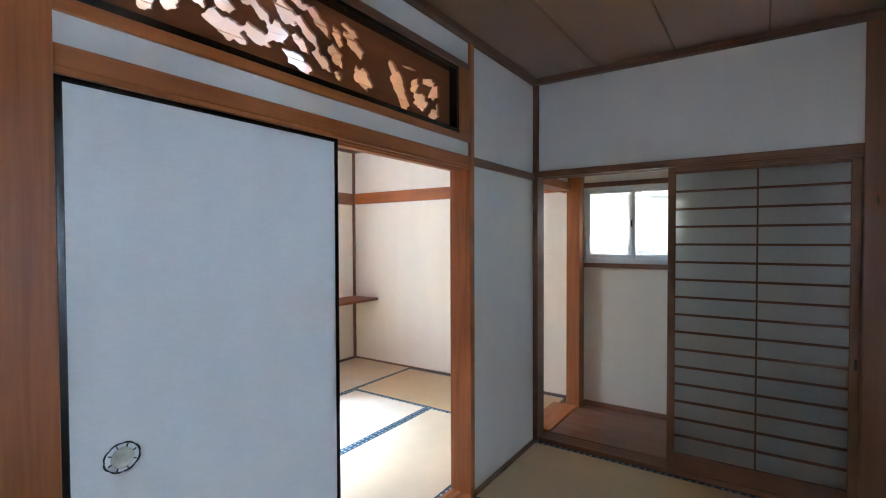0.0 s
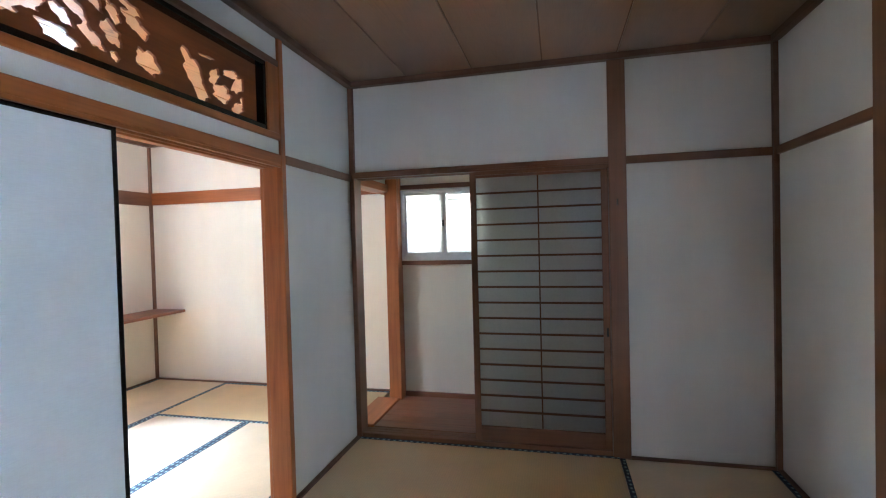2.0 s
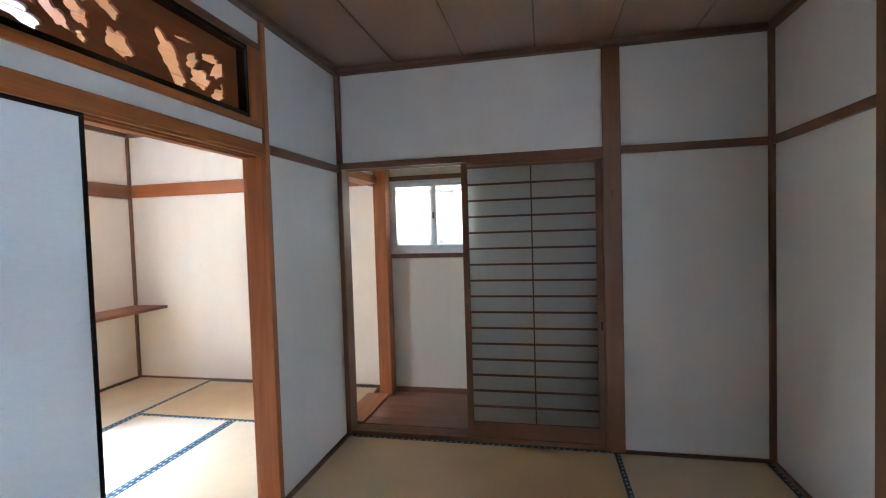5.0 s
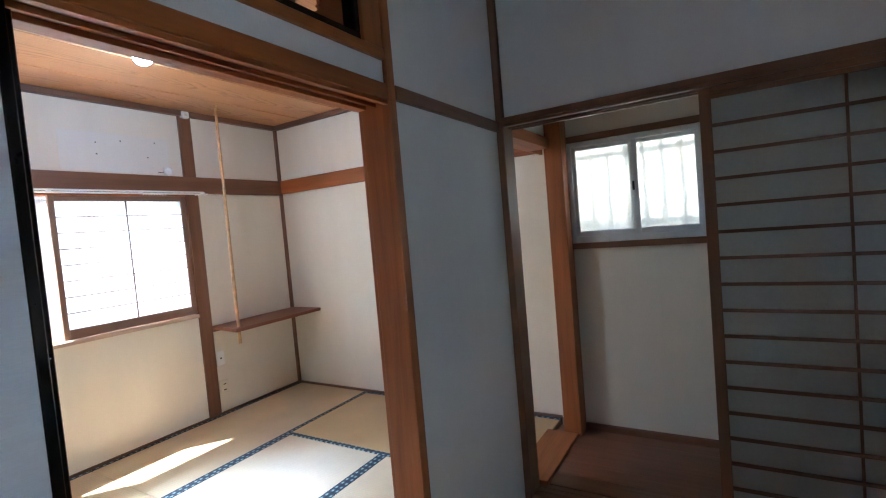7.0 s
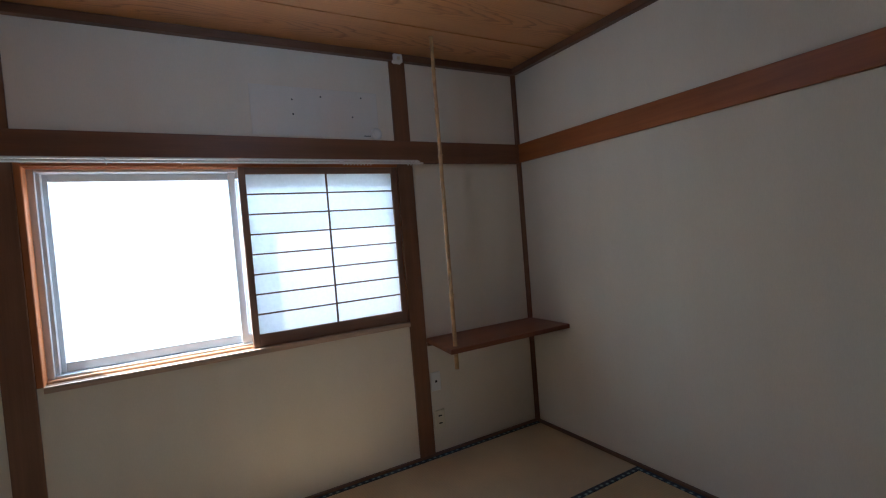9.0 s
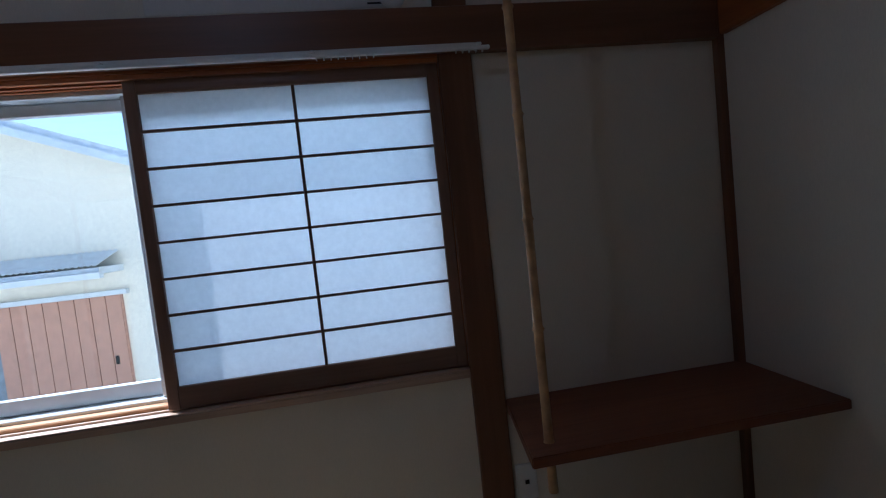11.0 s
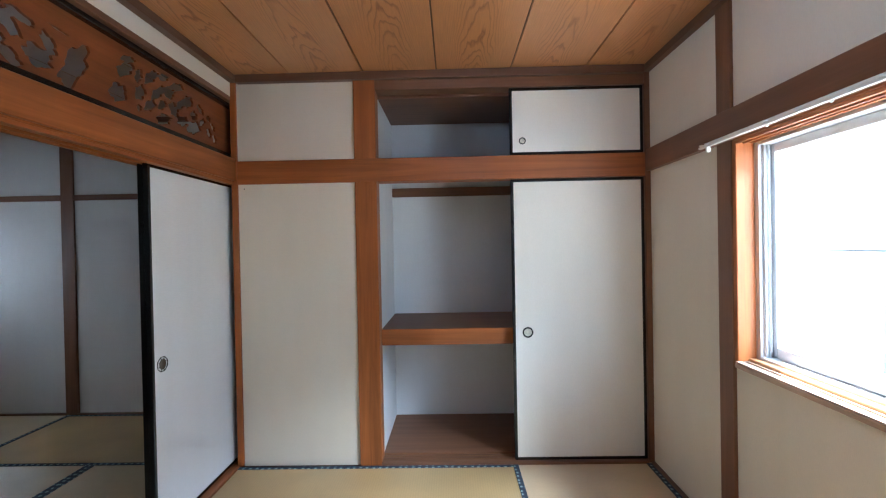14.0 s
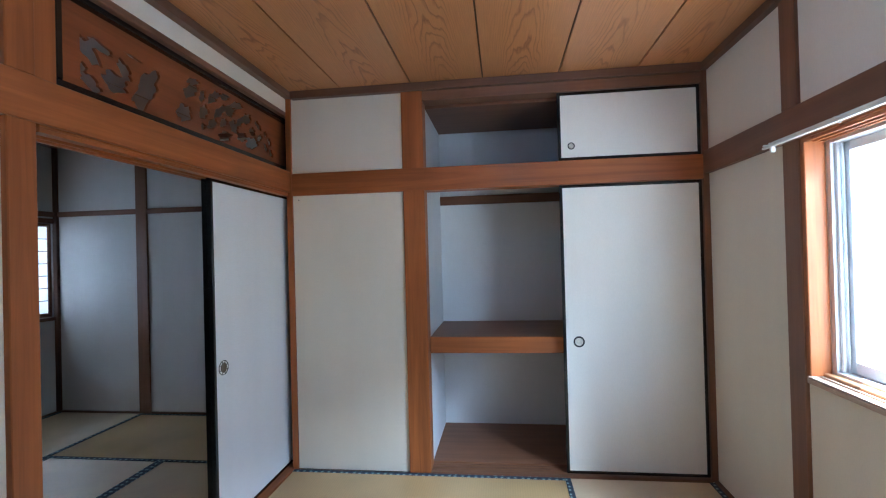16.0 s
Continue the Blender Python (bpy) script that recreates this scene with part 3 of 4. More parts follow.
def recessed_pull(parent, place, normal, radius, ornate, dish=None):
    """A round metal finger pull; normal: +-1 along axis 0 or 1."""
    axis, sign = normal
    turn = Matrix.Rotation(radians(90), 4, "Y") if axis == 0 else Matrix.Rotation(radians(-90), 4, "X")
    if sign < 0:
        turn = turn @ Matrix.Rotation(math.pi, 4, "X")
    m = Matrix.Translation(Vector(place) - base_of(parent)) @ turn
    bm = bmesh.new()
    steps = 64
    rows = []
    for r, h in ((0.945 if ornate else 0.72, 0.0), (0.955 if ornate else 0.74, 0.003), (1.0, 0.003), (1.02, 0.0)):
        row = []
        for i in range(steps):
            a = 2 * math.pi * i / steps
            k = radius * r * (1 + (0.06 * abs(math.sin(4 * a)) if ornate and r > 0.95 else 0))
            row.append(bm.verts.new(m @ Vector((k * math.cos(a), k * math.sin(a) * (1.0 if not ornate else 1.12), h))))
        rows.append(row)
    for a, b in zip(rows, rows[1:]):
        for i in range(steps):
            bm.faces.new((a[i], a[(i + 1) % steps], b[(i + 1) % steps], b[i]))
    pull = part("pull_rim", bm, IRON, parent, "dark metal finger pull rim", True)
    if ornate:
        for i in range(8):
            bm = bmesh.new()
            box(bm, (radius * 0.70, -0.0013, 0.0), (radius * 0.95, 0.0013, 0.0025))
            bmesh.ops.transform(bm, matrix=m @ Matrix.Rotation(2 * math.pi * (i + 0.5) / 8, 4, "Z"), verts=bm.verts[:])
            part("pull_spoke", bm, IRON, parent)
    bm = bmesh.new()
    k = 0.72 if ornate else 0.70
    lathe(bm, [(radius * k, 0.0005), (radius * k, 0.0035), (radius * k * 0.9, 0.0035), (radius * k * 0.8, 0.0012), (0.0008, 0.0008)], m)
    part("pull_dish", bm, dish or STEEL, parent, "tarnished pale metal dish", True)
    return pull


def sliding_panel(name, axis, lo, hi, pull_place, pull_sign, mat, label, rim=0.018, radius=0.026, ornate=False, group="", dish=None):
    """A paper-faced panel in black lacquered rims. axis: the thin direction."""
    lo, hi = Vector(lo), Vector(hi)
    t = thing(name, ((lo.x + hi.x) / 2, (lo.y + hi.y) / 2, lo.z), label, "sliding door", group)
    w = 1 - axis
    inner_lo, inner_hi = lo.copy(), hi.copy()
    for v, s in ((inner_lo, 1), (inner_hi, -1)):
        v[w] += s * rim
        v.z += s * rim
        v[axis] += s * 0.003
    slab("panel", inner_lo, inner_hi, mat, t, "off-white paper face", 0.0)
    for s in (0, 1):
        a, b = lo.copy(), hi.copy()
        if s == 0:
            b[w] = lo[w] + rim
        else:
            a[w] = hi[w] - rim
        slab("stile", a, b, LACQUER, t, "black lacquered rim", 0.002)
        a, b = lo.copy(), hi.copy()
        a[w] += rim
        b[w] -= rim
        if s == 0:
            b.z = lo.z + rim
        else:
            a.z = hi.z - rim
        slab("rail", a, b, LACQUER, t, "black lacquered rim", 0.002)
    if pull_place:
        recessed_pull(t, pull_place, (axis, pull_sign), radius, ornate, dish)
    return t


sliding_panel("fusuma", 0, (-1.447, 0.425, 0.013), (-1.419, 1.305, 1.828), (-1.4215, 0.553, 0.883), 1, FUSUMA,
              "white paper sliding panel with black rim, slid open", radius=0.037, ornate=True, group="fusuma between the rooms")
sliding_panel("fusuma", 0, (-1.486, 0.44, 0.013), (-1.458, 1.325, 1.828), (-1.4835, 1.245, 0.845), -1, FUSUMA,
              "off-white paper sliding panel with black rim, slid open", radius=0.036, ornate=True, dish=BRONZE, group="fusuma between the rooms")
sliding_panel("closet_door", 1, (-4.153, 0.502, 0.019), (-3.31, 0.528, 1.818), (-3.405, 0.5255, 0.838), 1, CLOSET_FUSUMA,
              "pale paper closet sliding door with black rim", radius=0.034, group="closet doors")
sliding_panel("closet_door", 1, (-4.153, 0.464, 0.019), (-3.33, 0.49, 1.818), None, 1, CLOSET_FUSUMA,
              "pale paper closet sliding door behind the other", group="closet doors")
sliding_panel("closet_upper_door", 1, (-4.153, 0.502, 1.972), (-3.31, 0.528, 2.398), (-3.39, 0.5255, 2.062), 1, CLOSET_FUSUMA,
              "small pale paper overhead closet door with black rim", radius=0.022, group="upper closet doors")
sliding_panel("closet_upper_door", 1, (-4.153, 0.464, 1.972), (-3.33, 0.49, 2.398), None, 1, CLOSET_FUSUMA,
              "small pale overhead closet door behind the other", group="upper closet doors")

# closet shelf with a deep front board
shelf = thing("closet_shelf", (-3.3, 0.1, 0.753), "brown wooden shelf across the middle of the closet", "shelf")
slab("board", (-4.188, -0.279, 0.835), (-2.453, 0.425, 0.857), AGED[0], shelf)
slab("front_rail", (-4.15, 0.425, 0.753), (-2.456, 0.458, 0.858), HINOKI[0], shelf, "deep orange-brown front board")
stick("batten_closet", (-4.188, -0.282, 1.80), (-2.453, -0.255, 1.87), AGED, "brown batten along the closet's back")
stick("shelf_closet_upper", (-4.188, -0.279, 1.93), (-2.453, 0.425, 1.966), AGED, "brown board under the overhead closet")

# ---- carved transom (ranma) ----


def carved_panel(parent):
    """A board pierced by lobed leaf openings, cut out along a smooth field."""
    y0, y1, z0, z1, step = P0 + 0.02, 2.145, 2.025, 2.335, 0.005
    rnd = random.Random(5)
    nu, nv = round((y1 - y0) / step), round((z1 - z0) / step)
    uu, vv = np.meshgrid(y0 + np.arange(nu + 1) * step, z0 + np.arange(nv + 1) * step, indexing="ij")
    field = np.full(uu.shape, 9.0)

    def leaf(y, z, long, wide, turn):
        a0, ph = radians(turn), rnd.uniform(0, 6)
        du, dv = uu - y, vv - z
        p = (du * math.cos(a0) + dv * math.sin(a0)) / (long * 1.16)
        q = (dv * math.cos(a0) - du * math.sin(a0)) / (wide * 1.75)
        ang = np.arctan2(q, p)
        k = 1 + 0.16 * np.sin(2 * ang + ph) + 0.13 * np.sin(5 * ang + 2 * ph) + 0.06 * np.sin(9 * ang - ph) + 0.03 * np.sin(15 * ang + 3 * ph)
        np.minimum(field, (np.hypot(p, q) / k - 1) * wide, out=field)

    # the branch beside the middle post
    for row in ((2.007, 2.185, 0.054, 0.017, 47), (1.954, 2.222, 0.056, 0.009, 14), (2.036, 2.112, 0.018, 0.012, 40),
                (2.0, 2.072, 0.046, 0.014, 18), (1.889, 2.112, 0.060, 0.020, 8), (1.842, 2.175, 0.042, 0.015, 38),
                (1.795, 2.246, 0.040, 0.0035, 2), (1.725, 2.138, 0.092, 0.028, -50)):
        leaf(*row)
    # the large group in the middle
    for row in ((1.485, 2.112, 0.052, 0.022, -40), (1.345, 2.083, 0.018, 0.009, 0), (1.335, 2.158, 0.030, 0.024, 60),
                (1.265, 2.118, 0.040, 0.015, -38), (1.435, 2.232, 0.052, 0.017, -22), (1.415, 2.285, 0.04, 0.010, -15),
                (1.345, 2.235, 0.034, 0.014, -40), (1.155, 2.080, 0.058, 0.015, -8), (1.165, 2.150, 0.036, 0.013, -45),
                (1.195, 2.202, 0.056, 0.015, -38), (1.25, 2.262, 0.050, 0.016, -35), (1.065, 2.155, 0.040, 0.020, -20),
                (1.10, 2.235, 0.050, 0.017, -28), (1.00, 2.20, 0.040, 0.014, -40), (0.985, 2.115, 0.056, 0.013, -14),
                (0.875, 2.105, 0.056, 0.022, -24)):
        leaf(*row)
    # the sprig at the far end
    for row in ((1.15, 2.295, 0.045, 0.010, -10), (1.03, 2.285, 0.050, 0.013, -20), (0.93, 2.235, 0.046, 0.018, -35),
                (0.87, 2.175, 0.034, 0.014, -30), (0.80, 2.23, 0.030, 0.014, 20), (0.78, 2.16, 0.028, 0.013, -35),
                (0.705, 2.115, 0.026, 0.014, 10), (0.64, 2.09, 0.024, 0.014, -10), (0.66, 2.16, 0.022, 0.012, 40), (0.71, 2.20, 0.022, 0.010, -20)):
        leaf(*row)
    field[uu > 2.05] = 1.0
    field[:2, :] = field[-2:, :] = 1.0
    field[:, :2] = field[:, -2:] = 1.0
    # narrow bridges of wood stay between neighbouring openings
    base = base_of(parent)
    bm = bmesh.new()
    made = {}

    def point(key, u, v, side):
        if (key, side) not in made:
            made[key, side] = bm.verts.new((-1.462 + side * 0.006 - base.x, u - base.y, v - base.z))
        return made[key, side]

    for i in range(nu):
        for j in range(nv):
            ring = [(i, j), (i + 1, j), (i + 1, j + 1), (i, j + 1)]
            vals = [field[c] for c in ring]
            if max(vals) <= 0:
                continue
            pts, cut = [], []
            for c, d, f, g in zip(ring, ring[1:] + ring[:1], vals, vals[1:] + vals[:1]):
                if f > 0:
                    pts.append((c, uu[c], vv[c]))
                if (f > 0) != (g > 0):
                    t = min(max(f / (f - g), 0.02), 0.98)
                    cut.append(len(pts))
                    pts.append((tuple(sorted((c, d))), uu[c] + t * (uu[d] - uu[c]), vv[c] + t * (vv[d] - vv[c])))
            if len(pts) < 3:
                continue
            front = [point(*p, 1) for p in pts]
            back = [point(*p, -1) for p in pts]
            bm.faces.new(front)
            bm.faces.new(back[::-1])
            for n in range(len(pts)):
                m = (n + 1) % len(pts)
                if n in cut and m in cut and len(cut) == 2:
                    bm.faces.new((front[m], front[n], back[n], back[m]))
    part("carved_panel", bm, CARVED[1], parent, "reddish-brown board with pierced leaf openings")


stick("strip_ranma", (-1.50, 2.165, 2.0), (-1.40, P1, 2.355), HINOKI)
PR = 2.165
ranma = thing("carved_transom", (-1.462, 1.29, 2.0), "pierced wooden transom panel in a black lacquered frame", "transom")
carved_panel(ranma)
for nm, lo, hi in (("frame_bottom", (-1.50, P0, 2.0), (-1.41, PR, 2.028)), ("frame_top", (-1.50, P0, 2.332), (-1.41, PR, 2.355)),
                   ("frame_end", (-1.50, P0, 2.028), (-1.41, P0 + 0.024, 2.332)), ("frame_end", (-1.50, PR - 0.024, 2.028), (-1.41, PR, 2.332))):
    slab(nm, lo, hi, LACQUER, ranma, "black lacquered frame", 0.003)

# ---- shoji ----


def shoji(name, axis, lo, hi, stile, rails, rows, middle, frame_mats, sheet, bar_mat, side, label, group=""):
    """A lattice panel: side is where the bars stand, +1 or -1 along the thin axis."""
    lo, hi = Vector(lo), Vector(hi)
    t = thing(name, ((lo.x + hi.x) / 2, (lo.y + hi.y) / 2, lo.z), label, "shoji", group)
    w = 1 - axis
    bottom, top = rails
    for s in (0, 1):
        a, b = lo.copy(), hi.copy()
        if s == 0:
            b[w] = lo[w] + stile
        else:
            a[w] = hi[w] - stile
        slab("stile", a, b, frame_mats[2], t)
        a, b = lo.copy(), hi.copy()
        a[w] += stile
        b[w] -= stile
        if s == 0:
            b.z = lo.z + bottom
        else:
            a.z = hi.z - top
        slab("rail", a, b, frame_mats[w], t)
    a, b = lo.copy(), hi.copy()
    a[w] += stile
    b[w] -= stile
    a.z += bottom
    b.z -= top
    mid = (lo[axis] + hi[axis]) / 2
    a[axis], b[axis] = mid - 0.001, mid + 0.001
    slab("sheet", a, b, sheet, t, "pale translucent sheet", 0.0)
    near, far = sorted((mid + side * 0.002, mid + side * 0.013))
    thick = 0.0068 if rows > 10 else 0.004
    for k in range(1, rows):
        z = a.z + (b.z - a.z) * k / rows
        p, q = a.copy(), b.copy()
        p[axis], q[axis], p.z, q.z = near, far, z - thick, z + thick
        slab("bar", p, q, bar_mat[w], t, bevel=0.001)
    p, q = a.copy(), b.copy()
    near, far = sorted((mid + side * 0.002, mid + side * 0.0115))
    p[axis], q[axis], p[w], q[w] = near, far, middle - 0.0045, middle + 0.0045
    slab("upright", p, q, bar_mat[2], t, bevel=0.001)
    return t


hall_shoji = shoji("hall_shoji", 1, (-0.545, 3.175, 0.031), (0.348, 3.205, 1.864), 0.042, (0.10, 0.04), 16, -0.09, AGED, SHOJI_GLASS, DARKWOOD, -1,
      "dim frosted sliding lattice screen in a brown frame")
slab("finger_pull", (0.326, 3.1735, 0.762), (0.338, 3.1755, 0.818), IRON, hall_shoji, "small dark metal finger pull", 0.0008)
shoji("window_shoji", 0, (-4.222, 2.312, 0.876), (-4.196, 3.213, 1.838), 0.034, (0.066, 0.045), 8, 2.775, FADED, PAPER, DARKWOOD, 1,
      "white paper lattice screen over half the window", "window shoji")
shoji("side_window_shoji", 0, (1.31, -0.438, 0.905), (1.335, 0.50, 1.788), 0.03, (0.04, 0.03), 7, 0.03, AGED, PAPER, DARKWOOD, -1,
      "white paper lattice screen glowing in the side window", "side window shoji")
shoji("side_window_shoji", 0, (1.34, 0.47, 0.905), (1.365, 1.318, 1.788), 0.03, (0.04, 0.03), 7, 0.894, AGED, PAPER, DARKWOOD, -1,
      "white paper lattice screen glowing in the side window", "side window shoji")
stick("sill_side_window", (1.27, -0.44, 0.872), (1.40, 1.32, 0.903), AGED)
stick("lintel_side_window", (1.275, -0.44, 1.79), (1.40, 1.32, 1.835), AGED)

# ---- windows ----


def sash(parent, lo, hi, pane_mat, name="sash", w=1, bar=0.035):
    """An aluminium sash with its pane; w: the axis along the wall."""
    lo, hi = Vector(lo), Vector(hi)
    mid = (lo + hi) / 2
    bm = bmesh.new()
    base = base_of(parent)
    for s in (0, 1):
        a, b = lo.copy(), hi.copy()
        if s == 0:
            b[w] = lo[w] + bar
        else:
            a[w] = hi[w] - bar
        box(bm, a - base, b - base, 0.002)
        a, b = lo.copy(), hi.copy()
        a[w] += bar
        b[w] -= bar
        if s == 0:
            b.z = lo.z + bar * 1.3
        else:
            a.z = hi.z - bar
        box(bm, a - base, b - base, 0.002)
    fr = part(name, bm, ALU, parent, "aluminium sash")
    a, b = lo.copy(), hi.copy()
    t = 1 - w
    a[w] += bar
    b[w] -= bar
    a.z += bar * 1.3
    b.z -= bar
    a[t], b[t] = mid[t] - 0.002, mid[t] + 0.002
    bm = bmesh.new()
    box(bm, a - base, b - base)
    pane = part("pane", bm, pane_mat, fr)
    pane.visible_shadow = False
    return fr


win = thing("window_1", (-4.28, 2.33, 0.85), "wide aluminium sliding window with clear panes", "window", kind="structure")
for nm, lo, hi in (("window_frame", (-4.345, 1.45, 0.86), (-4.262, 1.478, 1.85)), ("window_frame", (-4.345, 3.19, 0.86), (-4.262, 3.215, 1.85)),
                   ("window_frame", (-4.345, 1.478, 1.815), (-4.262, 3.19, 1.85)), ("window_frame", (-4.345, 1.478, 0.86), (-4.262, 3.19, 0.895))):
    slab(nm, lo, hi, ALU, win, "aluminium frame")
for x in (-4.303, -4.281):
    slab("track", (x, 1.479, 0.896), (x + 0.005, 1.496, 1.814), ALU, win, "aluminium guide strip")
sash(win, (-4.332, 1.48, 0.897), (-4.308, 2.32, 1.813), GLASS)
sash(win, (-4.298, 2.268, 0.897), (-4.274, 3.188, 1.813), GLASS)
stick("window_jamb", (-4.262, 1.425, 0.87), (-4.18, 1.452, 1.85), HINOKI, "sunlit orange-brown window jamb")
stick("window_jamb_north", (-4.262, 3.213, 0.87), (-4.195, 3.225, 1.85), HINOKI)
grooves = bmesh.new()
box(grooves, (-4.226, 1.452, 0.845), (-4.165, 3.213, 0.866), 0.002)
for x0, x1 in ((-4.224, -4.215), (-4.194, -4.167)):
    box(grooves, (x0, 1.452, 0.8665), (x1, 3.213, 0.8725), 0.001)
tagged(part("window_sill", grooves, PALE[1]), "grooved wooden window sill, sunlight put into its pale colour", "sill", kind="structure")
stick("window_sill_back", (-4.262, 1.452, 0.845), (-4.2275, 3.213, 0.884), HONEY, "honey-brown inner window ledge")
grooves = bmesh.new()
box(grooves, (-4.262, 1.452, 1.842), (-4.172, 3.213, 1.855))
for x in (-4.258, -4.228, -4.192):
    box(grooves, (x, 1.452, 1.828), (x + 0.014, 3.213, 1.8415))
tagged(part("window_head", grooves, HINOKI[1]), "grooved wooden window head", "trim", kind="structure")

hall_win = thing("window_2", (-0.93, 4.02, 1.235), "small aluminium sliding window with frosted panes", "window", kind="structure")
for nm, lo, hi in (("window_frame", (-1.31, 3.97, 1.235), (-1.285, 4.06, 1.855)), ("window_frame", (-0.58, 3.97, 1.235), (-0.555, 4.06, 1.855)),
                   ("window_frame", (-1.285, 3.97, 1.83), (-0.58, 4.06, 1.855)), ("window_frame", (-1.285, 3.97, 1.235), (-0.58, 4.06, 1.275))):
    slab(nm, lo, hi, ALU, hall_win, "aluminium frame")
sash(hall_win, (-1.288, 3.985, 1.272), (-0.905, 4.005, 1.833), FROST, w=0, bar=0.026)
sash(hall_win, (-0.955, 4.0055, 1.272), (-0.577, 4.026, 1.833), FROST, w=0, bar=0.026)
bm = bmesh.new()
box(bm, (-0.937 + 0.93, 3.972 - 4.02, 1.53 - 1.235), (-0.925 + 0.93, 3.984 - 4.02, 1.585 - 1.235), 0.003)
part("catch", bm, IRON, hall_win, "small dark crescent catch")
stick("sill_hall_window", (-1.31, 3.955, 1.198), (-0.54, 4.06, 1.234), AGED, "brown ledge under the small window")
grille = thing("window_grille", (-0.93, 4.10, 1.2), "plain metal bars outside the frosted window", "grille")
for k in range(8):
    slab("bar", (-1.30 + k * 0.103, 4.042, 1.24), (-1.278 + k * 0.103, 4.052, 1.85), WHITE_PLASTIC, grille)
for z in (1.33, 1.75):
    slab("crossbar", (-1.31, 4.053, z), (-0.555, 4.061, z + 0.03), WHITE_PLASTIC, grille)

# ---- things of the window room ----
rail = thing("curtain_rail", (-4.11, 2.32, 1.83), "double white metal curtain rail with small runners", "curtain rail")
slab("track", (-4.122, 1.28, 1.836), (-4.108, 3.362, 1.847), WHITE_PLASTIC, rail, "white front track")
slab("track", (-4.150, 1.30, 1.855), (-4.136, 3.345, 1.866), WHITE_PLASTIC, rail)
for y in (1.30, 1.345, 1.75, 2.30, 2.85, 3.33):
    slab("bracket", (-4.157, y - 0.007, 1.8472), (-4.104, y + 0.007, 1.8548), WHITE_PLASTIC, rail)
slab("end_stop", (-4.124, 1.345, 1.812), (-4.106, 1.36, 1.836), WHITE_PLASTIC, rail)
for y in [2.86 + 0.02 * k for k in range(9)] + [3.26 + 0.02 * k for k in range(5)] + [1.76, 2.06]:
    bm = bmesh.new()
    lathe(bm, [(0.0065, -0.0015), (0.0065, 0.0015), (0.004, 0.0015), (0.004, -0.0015)], Matrix.Translation(Vector((-4.115, y, 1.834)) - rail.location) @ Matrix.Rotation(radians(90), 4, "X"), 10)
    part("runner", bm, WHITE_PLASTIC, rail)

corner_shelf = thing("corner_shelf", (-4.0, 3.75, 0.725), "dark reddish-brown corner shelf hung on a bamboo pole", "shelf")
bm = bmesh.new()
base = corner_shelf.location
prof = [(-4.188, 3.322), (-3.80, 3.275), (-3.80, 4.18), (-4.188, 4.18)]
low = [bm.verts.new(Vector((x, y, 0.722)) - base) for x, y in prof]
top = [bm.verts.new(Vector((x, y, 0.75)) - base) for x, y in prof]
bm.faces.new(low[::-1])
bm.faces.new(top)
for i in range(4):
    bm.faces.new((low[i], low[(i + 1) % 4], top[(i + 1) % 4], top[i]))
bmesh.ops.bevel(bm, geom=bm.edges[:], offset=0.003, segments=2, affect="EDGES")
part("board", bm, woods("shelf board", (0.23, 0.08, 0.038))[1], corner_shelf)
slab("ledger", (-4.188, 3.325, 0.70), (-4.17, 4.178, 0.721), AGED[1], corner_shelf)

pole = thing("bamboo_pole", (-3.868, 3.345, 0.61), "slim brown bamboo pole from ceiling through the shelf", "pole")
bm = bmesh.new()
rings = []
nodes = [0.0, 0.14, 0.44, 0.72, 0.98, 1.24, 1.50, 1.72, 1.903]
for a, b in zip(nodes, nodes[1:]):
    r = 0.0128 - 0.0026 * a / 1.9
    rings += [(r * 1.0, a + 0.006), (r * 0.95, (a + b) / 2), (r, b - 0.010), (r * 1.3, b - 0.004), (r * 1.12, b)]
lathe(bm, rings, Matrix.Identity(4), 14)
part("cane", bm, BAMBOO, pole, smooth=True)


def wall_plate(name, y, z, height, mat, label, slots):
    t = thing(name, (XW, y, z - height / 2), label, "socket")
    slab("plate", (XW - 0.002, y - 0.035, z - height / 2), (XW + 0.009, y + 0.035, z + height / 2), mat, t, bevel=0.003)
    for dz, w, h in slots:
        slab("slot", (XW + 0.0085, y - w / 2, z + dz - h / 2), (XW + 0.0105, y + w / 2, z + dz + h / 2), IRON, t, "dark slot", 0.0005)


wall_plate("antenna_socket", 3.366, 0.465, 0.12, WHITE_PLASTIC, "white wall plate with a round aerial jack", [(0.0, 0.014, 0.014)])
wall_plate("power_outlet", 3.376, 0.217, 0.12, IVORY, "ivory wall outlet with two slots", [(0.024, 0.026, 0.008), (-0.024, 0.026, 0.008)])
junction = thing("junction_box", (XW + 0.03, 3.262, 2.455), "small white junction box high on the post", "box")
slab("cover", (-4.175, 3.232, 2.455), (-4.135, 3.292, 2.508), WHITE_PLASTIC, junction, bevel=0.006)
slab("button", (-4.136, 3.252, 2.470), (-4.132, 3.272, 2.490), IVORY, junction, bevel=0.001)

